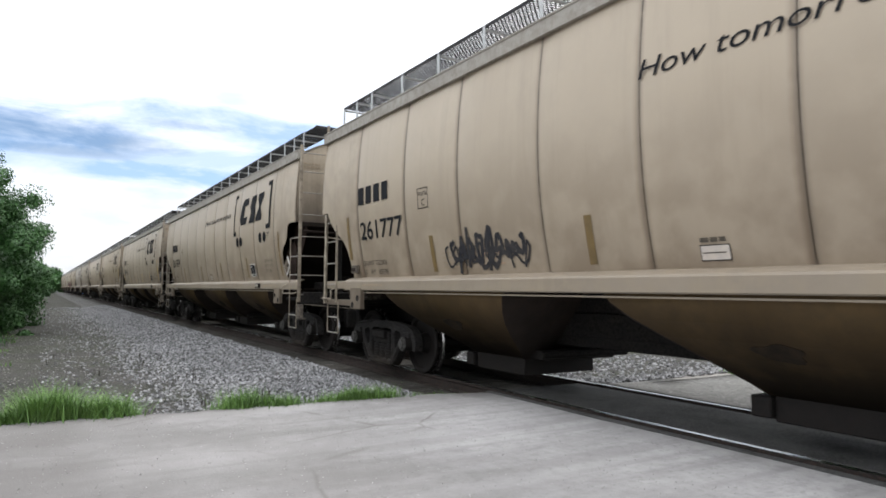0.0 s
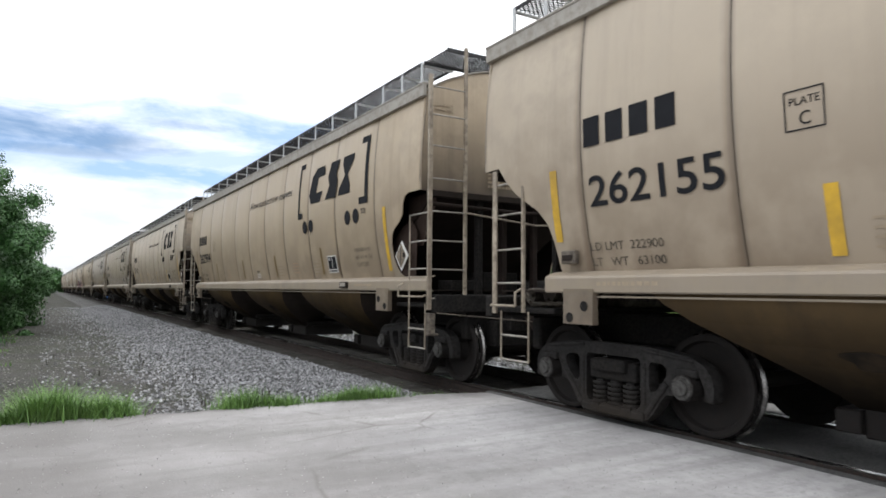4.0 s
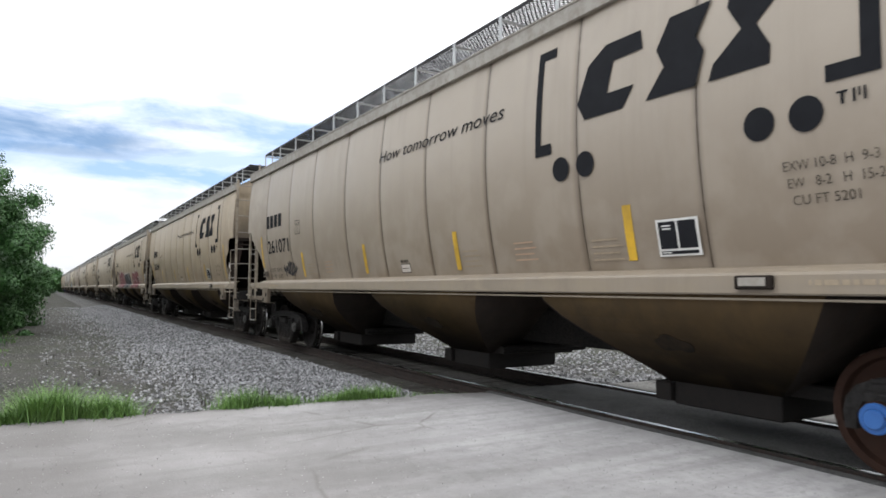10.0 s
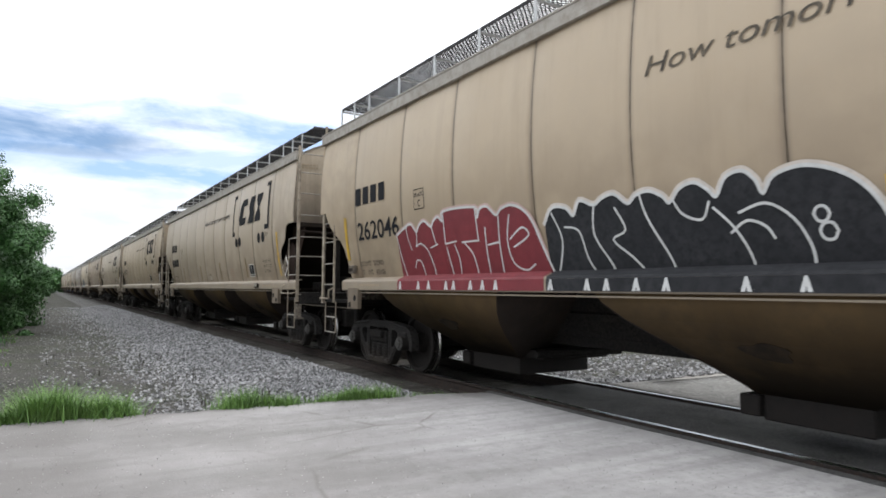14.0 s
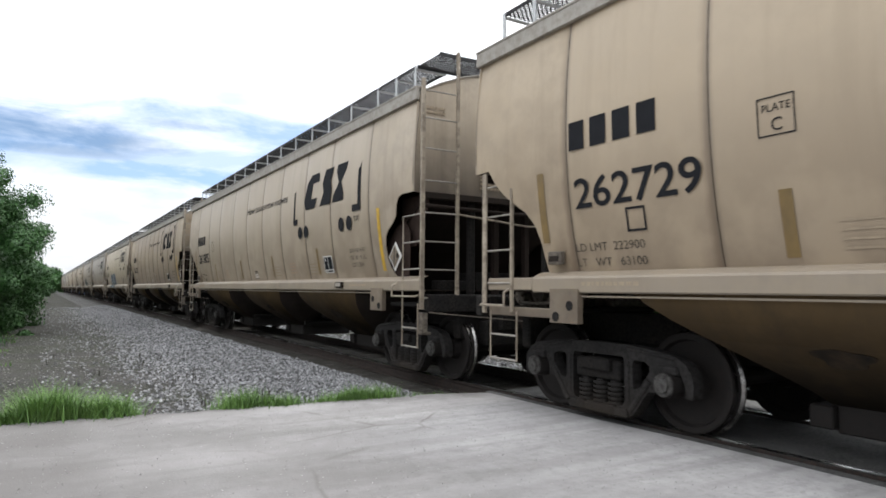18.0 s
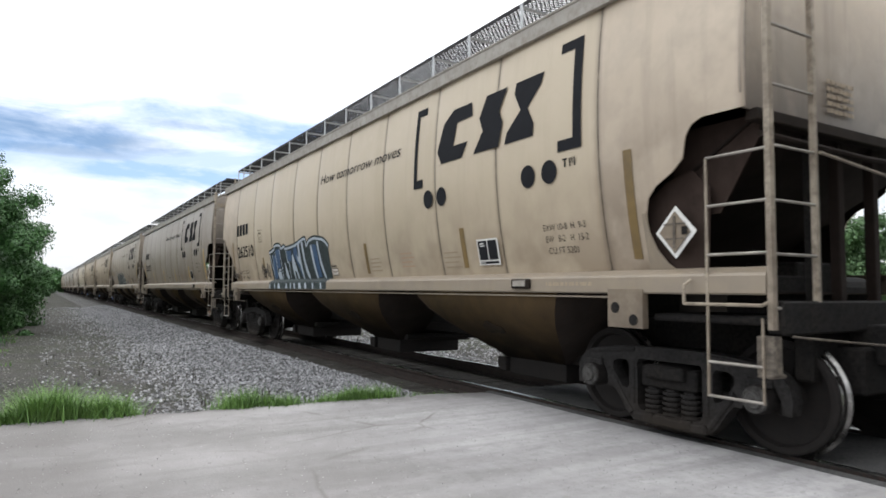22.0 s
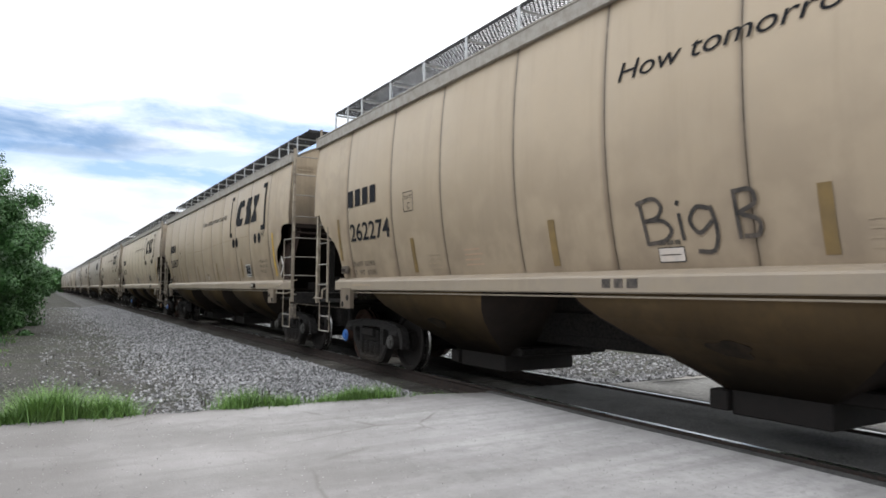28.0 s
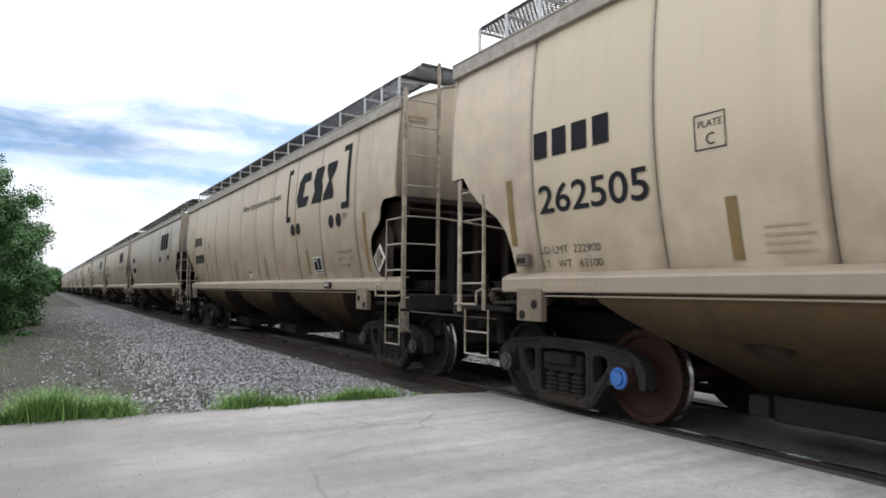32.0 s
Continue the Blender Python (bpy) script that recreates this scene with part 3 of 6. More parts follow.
def wheelset(parent, y):
    bm = bmesh.new()
    for s in (-1, 1):
        prof = [(0.09, 0.60), (0.135, 0.62), (0.15, 0.68), (0.36, 0.735), (0.40, 0.69), (0.482, 0.693), (0.486, 0.715), (0.462, 0.735), (0.457, 0.752), (0.4555, 0.772), (0.4545, 0.800), (0.453, 0.835),
                (0.435, 0.842), (0.395, 0.84), (0.375, 0.79), (0.17, 0.765), (0.14, 0.86), (0.085, 0.87)]
        lathe_x(bm, [(r, s * x) for r, x in prof], 44, lambda i: 1 if i in (6, 9) else 0)
    rod(bm, (-1.12, 0, 0), (1.12, 0, 0), 0.078, 14)
    for s in (-1, 1):
        rod(bm, (s * 1.0, 0, 0), (s * 1.17, 0, 0), 0.115, 18)
        rod(bm, (s * 1.165, 0, 0), (s * 1.185, 0, 0), 0.085, 18)
        for k in range(3):
            a = 2.1 * k
            rod(bm, (s * 1.18, 0.055 * math.cos(a), 0.055 * math.sin(a)), (s * 1.205, 0.055 * math.cos(a), 0.055 * math.sin(a)), 0.018, 6)
    bmesh.ops.recalc_face_normals(bm, faces=bm.faces[:])
    ob = part("wheelset", bm, None, parent, "dark steel wheels on an axle with polished treads", mats=(WHEEL, TREAD))
    ob.location = (0, y, 0.457)
    return ob


def plate_with_holes(bm, outline, holes, x0, x1):
    """A cast plate from (y, z) loops, with windows through it."""
    rim = []
    for loop in (outline, *holes):
        vs = [bm.verts.new((x0, y, z)) for y, z in loop]
        rim += [bm.edges.new((p, q)) for p, q in zip(vs, vs[1:] + vs[:1])]
    faces = [f for f in bmesh.ops.triangle_fill(bm, use_beauty=True, edges=rim)["geom"] if isinstance(f, bmesh.types.BMFace)]
    grown = bmesh.ops.extrude_face_region(bm, geom=faces)
    for v in grown["geom"]:
        if isinstance(v, bmesh.types.BMVert):
            v.co.x = x1


def side_frame(parent, s):
    """A cast side frame: arched top, pedestals over the bearings, sloping lower members, three windows."""
    half = [(0.0, 0.775), (0.42, 0.77), (0.70, 0.745), (0.92, 0.715), (1.05, 0.655), (1.12, 0.57), (1.14, 0.47), (1.13, 0.355), (1.055, 0.355), (1.05, 0.46), (1.0, 0.565),
            (0.78, 0.565), (0.735, 0.48), (0.725, 0.36), (0.655, 0.36), (0.60, 0.31), (0.50, 0.165), (0.43, 0.105), (0.34, 0.085), (0.0, 0.08)]
    window = [(0.455, 0.60), (0.49, 0.635), (0.60, 0.63), (0.655, 0.60), (0.66, 0.54), (0.60, 0.45), (0.53, 0.375), (0.475, 0.365), (0.455, 0.41)]
    outline = half + [(-y, z) for y, z in half[-2:0:-1]]
    middle = [(-0.33, 0.655), (0.33, 0.655), (0.355, 0.62), (0.355, 0.23), (0.32, 0.185), (-0.32, 0.185), (-0.355, 0.23), (-0.355, 0.62)]
    bm = bmesh.new()
    plate_with_holes(bm, outline, [middle, window, [(-y, z) for y, z in window[::-1]]], s * 0.96, s * 1.09)
    for d in (-1, 1):
        # ribs along the edges of the casting, bearing adapters, brake lugs
        for p, q, w in (((0.38, 0.74), (0.95, 0.685), 0.02), ((0.42, 0.15), (0.66, 0.46), 0.03), ((0.40, 0.24), (0.40, 0.62), 0.022)):
            rod(bm, (s * 1.085, d * p[0], p[1]), (s * 1.085, d * q[0], q[1]), w, 8)
        box(bm, s * 0.93, s * 1.13, d * 0.785, d * 0.995, 0.545, 0.62, 0.012)
        box(bm, s * 1.06, s * 1.13, d * 0.15, d * 0.26, 0.10, 0.18, 0.01)
    box(bm, s * 0.93, s * 1.125, -0.40, 0.40, 0.075, 0.17, 0.02)
    bmesh.ops.recalc_face_normals(bm, faces=bm.faces[:])
    return part("side_frame", bm, CAST, parent)


def truck(car, y):
    bm = boxes((-1.16, 1.16, -0.21, 0.21, 0.50, 0.62), (-0.30, 0.30, -0.25, 0.25, 0.56, 0.74), (-0.95, -0.70, -0.62, 0.62, 0.36, 0.44), (-0.72, 0.72, -0.50, -0.36, 0.26, 0.44), (-0.72, 0.72, 0.36, 0.50, 0.26, 0.44), (0.70, 0.95, -0.62, 0.62, 0.36, 0.44), (-1.10, -0.9, -0.30, 0.30, 0.415, 0.60), (0.9, 1.10, -0.30, 0.30, 0.415, 0.60), bevel=0.015)
    t = part("truck", bm, DARK_STEEL, car, "grimy black cast steel truck")
    t.location = (0, y, 0)
    for s in (-1, 1):
        side_frame(t, s)
    for dy in (-0.889, 0.889):
        wheelset(t, dy)
    first = None
    for dy in (-0.2, 0.0, 0.2):
        if first is None:
            bm = bmesh.new()
            for k in range(5):
                zz = 0.185 + 0.045 * k
                rod(bm, (-1.03, dy, zz), (-1.03, dy, zz + 0.026), 0.088, 14)
            rod(bm, (-1.03, dy, 0.17), (-1.03, dy, 0.41), 0.058, 10)
            first = part("spring", bm, CAST, t)
        else:
            share(first, m=pose(0, dy + 0.2, 0))
    return t


def ladder(car, posts, rungs, r=0.0115, mat=None):
    """A ladder part: its two stiles, with every rung a piece of its own."""
    lad = part("ladder", boxes(posts[0]), mat or LADDER, car, "sooty brown steel ladder" if mat else "tan steel ladder")
    for row in posts[1:]:
        part("stile", boxes(row), mat or LADDER, lad)
    for p, q in rungs:
        bm = bmesh.new()
        rod(bm, p, q, r, 8)
        part("rung", bm, RUNG, lad)
    return lad


def hopper_bay(car, top, gate):
    """A discharge bay: bowed sheets that draw in to a gate over the track."""
    (a, b), (g, h) = top, gate
    rows = [(1.30, 1.50, 0.0, 0.0), (1.18, 1.485, 0.12, 0.06), (1.04, 1.43, 0.32, 0.15), (0.90, 1.32, 0.54, 0.28), (0.76, 1.15, 0.72, 0.45), (0.63, 0.95, 0.85, 0.65), (0.52, 0.77, 0.94, 0.84), (0.42, 0.62, 1.0, 1.0)]
    bay = None
    # end slopes: same sheet as the sides, their shade put into a darker brown
    for sides in (True, False):
        bm = bmesh.new()
        rings = []
        for z, w, f, e in rows:
            u0, u1 = a + (g - a) * f, b + (h - b) * e
            rings.append([bm.verts.new(p) for p in ((-w, -u0, z), (-w, -u1, z), (w, -u1, z), (w, -u0, z))])
        for r0, r1 in zip(rings, rings[1:]):
            for k in (0, 2) if sides else (1, 3):
                bm.faces.new((r0[k], r0[(k + 1) % 4], r1[(k + 1) % 4], r1[k]))
        thick(bm, 0.012)
        if sides:
            bay = part("hopper_bay", bm, BELLY, car, "dusty tan sloped hopper sheets, shaded darker below", smooth=True)
        else:
            part("end_slope", bm, SHADE_SHEET, bay, "grimy brown end slopes, painted darker for their shade", smooth=True)
    # a patch on the near sheet, sooted over
    bm = bmesh.new()
    n, zc, uc = 26, 0.83, (a + g) / 2 + 1.05
    lid = []
    for k in range(n):
        wob = 1.0 + 0.14 * math.sin(3 * 2 * math.pi * k / n + a) + 0.10 * math.sin(5 * 2 * math.pi * k / n)
        z = zc + 0.07 * wob * math.sin(2 * math.pi * k / n)
        w = next(w0 + (w1 - w0) * (z0 - z) / (z0 - z1) for (z0, w0, *_), (z1, w1, *_) in zip(rows, rows[1:]) if z0 >= z >= z1)
        lid.append(bm.verts.new((-w - 0.009, -uc - 0.20 * wob * math.cos(2 * math.pi * k / n), z)))
    bm.faces.new(lid)
    thick(bm, 0.004)
    part("soot_patch", bm, SOOT, bay, "soot-black rubbed patch")
    for nm, row in (("outlet_gate", (-0.60, 0.60, -h + 0.02, -g - 0.02, 0.20, 0.43)), ("gate_slide", (-0.55, 0.55, -h - 0.42, -h + 0.02, 0.42, 0.54)), ("gate_frame", (-0.66, 0.66, -g - 0.02, -g + 0.17, 0.23, 0.41))):
        part(nm, boxes(row, bevel=0.012), WHEEL, bay)
    bm = bmesh.new()
    rod(bm, (-0.72, -h - 0.46, 0.50), (0.72, -h - 0.46, 0.50), 0.05, 8)
    part("gate_shaft", bm, DARK_STEEL, bay)
    return bay


def build_car(full=True):
    car = new("hopper_car")
    car.empty_display_size = 0.5
    edges = [-END_U, *SEAMS, END_U]
    if full:
        for a, b in zip(edges, edges[1:]):
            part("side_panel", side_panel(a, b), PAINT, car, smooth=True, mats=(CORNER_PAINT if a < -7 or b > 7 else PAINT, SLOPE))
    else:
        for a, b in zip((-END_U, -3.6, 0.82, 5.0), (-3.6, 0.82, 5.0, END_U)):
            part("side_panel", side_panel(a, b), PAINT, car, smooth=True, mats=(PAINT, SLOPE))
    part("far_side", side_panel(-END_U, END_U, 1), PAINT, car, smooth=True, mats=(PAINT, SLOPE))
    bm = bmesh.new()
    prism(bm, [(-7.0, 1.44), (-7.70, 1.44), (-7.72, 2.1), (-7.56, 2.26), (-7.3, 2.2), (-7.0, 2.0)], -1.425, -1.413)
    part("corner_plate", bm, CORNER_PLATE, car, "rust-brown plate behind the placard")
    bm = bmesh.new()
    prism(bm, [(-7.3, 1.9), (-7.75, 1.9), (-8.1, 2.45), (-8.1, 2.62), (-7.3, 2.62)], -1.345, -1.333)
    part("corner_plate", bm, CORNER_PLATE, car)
    # roof
    bm = bmesh.new()
    prof = [(-1.54, 3.98), (-1.50, 4.04), (-1.2, 4.20), (-0.8, 4.36), (-0.4, 4.46), (0, 4.49), (0.4, 4.46), (0.8, 4.36), (1.2, 4.20), (1.50, 4.04), (1.54, 3.98)]
    sheet(bm, [[(x, y, z) for x, z in prof] for y in (-END_U, -4, 0, 4, END_U)])
    thick(bm, 0.02)
    part("roof", bm, GREY_TRIM, car, "weathered grey curved roof", smooth=True)
    for s in (-1, 1):
        bm = boxes((s * 1.545, s * 1.60, -END_U - 0.01, END_U + 0.01, 3.895, 4.07), (s * 1.45, s * 1.61, -END_U - 0.01, END_U + 0.01, 4.055, 4.085), bevel=0.008)
        part("eave_trim", bm, GREY_TRIM, car)
    # ends
    for d in (-1, 1):
        y = d * (END_U - 0.03)
        bm = bmesh.new()
        outline = [(-1.60, 2.62), (1.60, 2.62), (1.62, 2.82), (1.60, 3.3), (1.55, 3.95), (1.2, 4.19), (0.8, 4.35), (0, 4.48), (-0.8, 4.35), (-1.2, 4.19), (-1.55, 3.95), (-1.60, 3.3), (-1.62, 2.82)]
        bm.faces.new([bm.verts.new((x, y, z)) for x, z in outline])
        thick(bm, 0.02)
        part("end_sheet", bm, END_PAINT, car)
        if d < 0:
            # braces under the end sheet and the faint stencils on it
            for x in (-0.15, 0.42, 0.98):
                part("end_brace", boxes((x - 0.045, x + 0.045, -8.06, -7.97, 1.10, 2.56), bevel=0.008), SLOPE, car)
            part("end_pipe", rods([(-1.45, -8.18, 2.44), (0.0, -8.19, 2.41), (1.45, -8.18, 2.44)], 0.028, 8), SLOPE, car)
            rng = random.Random(31)
            bm = bmesh.new()
            for x0, x1, z0, rows in ((-0.52, -0.12, 2.74, 5), (-1.46, -1.12, 3.74, 2)):
                for k in range(rows):
                    x = x0
                    while x < x1:
                        w = rng.uniform(0.03, 0.08)
                        box(bm, x, min(x + w, x1), y - 0.026, y - 0.021, z0 + 0.06 * k, z0 + 0.06 * k + 0.034)
                        x += w + 0.018
            part("end_print", bm, FAINT, car)["kind"] = "stuff"
        bm = boxes((-1.50, 1.50, y - 0.05, y + 0.05, 2.54, 2.63), bevel=0.008)
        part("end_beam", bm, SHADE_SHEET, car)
        # slope sheet above the platform
        u_in = 5.9 if d < 0 else 5.7
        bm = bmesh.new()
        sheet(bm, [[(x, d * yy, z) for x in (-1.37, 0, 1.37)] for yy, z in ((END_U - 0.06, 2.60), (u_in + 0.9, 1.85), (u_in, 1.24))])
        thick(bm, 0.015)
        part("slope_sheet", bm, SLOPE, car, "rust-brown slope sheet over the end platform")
        # platform, end sill and corner braces
        for nm, row in (("end_platform", (-1.45, 1.45, d * 7.15, d * 8.22, 1.04, 1.10)), ("end_sill", (-1.48, 1.48, d * 8.22, d * 8.34, 0.98, 1.22)),
                        ("draft_sill", (-0.36, 0.36, d * 6.2, d * 8.5, 0.72, 1.035)), ("end_post", (-0.67, -0.57, d * 8.02, d * 8.12, 1.1, 2.56)),
                        ("valve_box", (-0.32, 0.32, d * 7.25, d * 7.75, 1.10, 1.55)),
                        ("air_reservoir", (-0.95, -0.45, d * 7.5, d * 7.9, 1.10, 1.42))):
            part(nm, boxes(row, bevel=0.015), GEAR if nm in ("valve_box", "air_reservoir") and d > 0 else DARK_STEEL, car)
        if d > 0:
            bm = bmesh.new()
            for yy, zz, r in ((7.30, 1.30, 0.13), (7.62, 1.26, 0.11), (7.95, 1.22, 0.09)):
                rod(bm, (-1.12, yy, zz), (-0.86, yy, zz), r, 14)
                box(bm, -1.05, -0.8, yy - 0.1, yy + 0.1, 1.10, zz - 0.03, 0.01)
                for k in range(4):
                    rod(bm, (-1.15, yy + 0.7 * r * math.cos(1.57 * k), zz + 0.7 * r * math.sin(1.57 * k)), (-1.1, yy + 0.7 * r * math.cos(1.57 * k), zz + 0.7 * r * math.sin(1.57 * k)), 0.015, 6)
            part("brake_valve", bm, GEAR, car, "dusty brake valve bodies on the rear platform")
            part("pipe", rods([(-1.25, 6.9, 1.16), (-1.25, 7.6, 1.14), (-1.0, 8.1, 1.14)], 0.02, 8), GEAR, car)
        bm = bmesh.new()
        rod(bm, (0.5, d * 7.5, 1.27), (1.15, d * 7.5, 1.27), 0.17, 16)
        part("brake_cylinder", bm, DARK_STEEL, car)
        bm = boxes((-0.12, 0.12, d * 8.4, d * 8.78, 0.80, 0.96), (-0.20, 0.20, d * 8.70, d * 8.94, 0.74, 1.02), (-0.26, 0.05, d * 8.82, d * 8.99, 0.72, 1.03), bevel=0.03)
        part("coupler", bm, SHADE_SHEET, car)
        part("draft_gear", boxes((-0.55, 0.55, d * 7.75, d * 8.40, 0.50, 0.86), (-0.9, 0.9, d * 8.05, d * 8.20, 0.60, 0.98), bevel=0.02), DARK_STEEL, car)
        part("air_hose", rods([(0.30, d * 8.45, 0.80), (0.34, d * 8.62, 0.62), (0.30, d * 8.76, 0.42), (0.16, d * 8.86, 0.34), (0.04, d * 8.90, 0.40)], 0.022, 8), DARK_STEEL, car)
    # sills: pressed ledge over a flat web
    for s in (-1, 1):
        bm = bmesh.new()
        u0, u1 = -7.13, 8.28
        prof = [(1.44, 1.47), (1.50, 1.455), (1.575, 1.42), (1.585, 1.40), (1.585, 1.275), (1.57, 1.262), (1.48, 1.262)]
        sheet(bm, [[(s * x, -u, z) for x, z in prof] for u in (u0, -3.5, 0, 3.5, u1)])
        thick(bm, 0.01)
        part("side_sill", bm, SILL, car, "pale tan pressed side sill")
        bm = boxes((s * 1.51, s * 1.545, -6.8, 6.7, 1.222, 1.238))
        part("sill_lip", bm, SILL, car)
        for u in (6.97, -6.64):
            bm = bmesh.new()
            v = 0.20
            prism(bm, [(-u - v, 1.30), (-u + v, 1.30), (-u + v, 0.97), (-u - v, 0.97)], s * 1.53, s * 1.60)
            plate = part("jacking_plate", bm, PLATE, car)
            # dark discs on the plate stand in for the shade inside its holes
            for du, zz in ((-0.11, 1.14), (0.10, 1.04)) if u > 0 else ((0.09, 1.14), (-0.11, 1.03)):
                bm = bmesh.new()
                rod(bm, (s * 1.595, -u - du, zz), (s * 1.606, -u - du, zz), 0.048, 14)
                part("hole", bm, DARK_STEEL, plate)
    bm = boxes((-0.34, 0.34, -8.2, 8.2, 0.74, 1.02), (-0.30, 0.30, -6.0, 6.0, 0.61, 1.268), bevel=0.01)
    part("centre_sill", bm, DARK_STEEL, car)
    for top, gate in (((-5.88, -2.75), (-4.62, -3.5)), ((-1.25, 1.85), (-0.12, 0.82)), ((2.95, 5.98), (3.95, 5.1))):
        hopper_bay(car, top, gate)
    # the flat plate between the bays
    bm = boxes((-1.50, 1.50, -8.0, 8.0, 1.27, 1.285))
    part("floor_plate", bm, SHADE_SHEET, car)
    # running boards with their posts
    post_u = [-8.10, -7.52, -6.89, -5.77, -4.66, -3.52, -2.38, -1.30, -0.22, 0.88, 1.95, 3.0, 3.94, 5.06, 6.18, 6.86, 7.49]
    for s in (-1, 1):
        bm = bmesh.new()
        if full and s < 0:
            lattice(bm, s * 1.235, s * 0.72, -7.5, 8.1, 4.60, 0.070, 0.011)
        else:
            box(bm, s * 1.235, s * 0.72, -7.5, 8.1, 4.59, 4.605)
        for x in (1.24, 0.72):
            box(bm, s * x - 0.008, s * x + 0.008, -7.5, 8.1, 4.575, 4.62)
        board = part("running_board", bm, GRATING, car, "steel mesh roof walkway")
        first = None
        for u in post_u if s < 0 else post_u[::4]:
            if first is None:
                bm = boxes((s * 1.25, s * 1.236, -u - 0.028, -u + 0.028, 4.10, 4.62), (s * 1.24, s * 0.72, -u - 0.02, -u + 0.02, 4.555, 4.58))
                first, u_first = part("post", bm, GALV, board), u
            else:
                share(first, m=pose(0, u_first - u, 0))
    bm = bmesh.new()
    if full:
        lattice(bm, -1.235, 1.235, -8.20, -7.55, 4.60, 0.062, 0.011)
    else:
        box(bm, -1.235, 1.235, -8.20, -7.55, 4.59, 4.605)
    for y in (-8.20, -7.55):
        box(bm, -1.24, 1.24, y - 0.01, y + 0.01, 4.57, 4.62)
    part("crossover_board", bm, GRATING, car)["kind"] = "stuff"
    bm = boxes((-1.56, -1.50, 6.72, 6.92, 1.54, 1.67), bevel=0.008)
    holder = part("card_holder", bm, GEAR, car, "grey-brown card holder")
    part("card_slot", boxes((-1.572, -1.562, 6.75, 6.89, 1.57, 1.625)), SHADE_SHEET, holder)
    # ladders: front corner (side and end), rear corner (side)
    y = -8.32
    ladder(car, [(-1.585, -1.53, y - 0.012, y + 0.03, 1.02, 4.16), (-1.02, -0.98, y - 0.012, y + 0.03, 1.10, 4.62)],
           [((-1.55, y, z), (-1.0, y, z)) for z in (4.0, 3.62, 3.2, 2.76, 2.32, 1.93, 1.55, 1.17)])
    ladder(car, [(-1.588, -1.572, -7.808, -7.790, 0.50, 2.30), (-1.588, -1.574, -8.256, -8.242, 0.50, 1.10)],
           [((-1.58, -7.80, z), (-1.58, -8.30, z)) for z in (2.30, 1.93, 1.56)] + [((-1.58, -7.80, z), (-1.58, -8.25, z)) for z in (0.76, 0.51)])
    ladder(car, [(-1.62, -1.60, 7.93, 8.00, 1.03, 2.60), (-1.60, -1.56, 7.985, 8.0, 1.03, 2.60), (-1.61, -1.58, 7.455, 7.49, 1.05, 2.38), (-1.590, -1.576, 7.873, 7.887, 0.53, 1.06), (-1.590, -1.576, 7.393, 7.407, 0.53, 1.06)],
           [((-1.595, 7.97, z), (-1.595, 7.47, z)) for z in (2.44, 2.10, 1.72, 1.36)] + [((-1.585, 7.88, z), (-1.585, 7.40, z)) for z in (0.80, 0.54)])
    for y0, y1, z in ((-7.66, -8.3, 1.19), (7.50, 7.97, 1.12)):
        bm = rods([(-1.60, y0, z + 0.18), (-1.68, y0, z + 0.14), (-1.68, y0, z), (-1.66, y1, z), (-1.60, y1, z + 0.02)], 0.013)
        part("grab_iron", bm, LADDER, car)
    bm = rods([(-1.0, -8.36, 2.32), (0.2, -8.36, 2.22), (1.5, -8.36, 2.30)], 0.014)
    part("grab_iron", bm, LADDER, car)
    part("uncoupling_lever", rods([(-1.50, -8.42, 0.98), (-1.30, -8.46, 0.96), (-0.18, -8.80, 0.86), (-0.16, -8.84, 0.98)], 0.008), GEAR, car)
    part("corner_bracket", boxes((-1.56, -1.46, -8.32, -8.18, 0.70, 0.975), (-1.57, -1.40, -8.31, -8.19, 0.68, 0.71), bevel=0.01), GEAR, car)
    # hand brake wheel at the rear
    bm = bmesh.new()
    n = 20
    ring = [(0.72 + 0.27 * math.cos(2 * math.pi * k / n), 8.60, 2.07 + 0.27 * math.sin(2 * math.pi * k / n)) for k in range(n)]
    for a, b in zip(ring, ring[1:] + ring[:1]):
        rod(bm, a, b, 0.02, 6)
    for k in range(0, n, 4):
        rod(bm, ring[k], (0.72, 8.58, 2.07), 0.013, 6)
    rod(bm, (0.72, 8.2, 2.07), (0.72, 8.62, 2.07), 0.05, 10)
    wheel = part("brake_wheel", bm, DARK_STEEL, car)
    bm = boxes((0.54, 0.92, 8.12, 8.28, 1.82, 2.3), (0.64, 0.72, 8.14, 8.2, 1.1, 1.75), bevel=0.02)
    part("gear_box", bm, DARK_STEEL, wheel)
    for y in (-6.995, 6.706):
        truck(car, y)
    return car


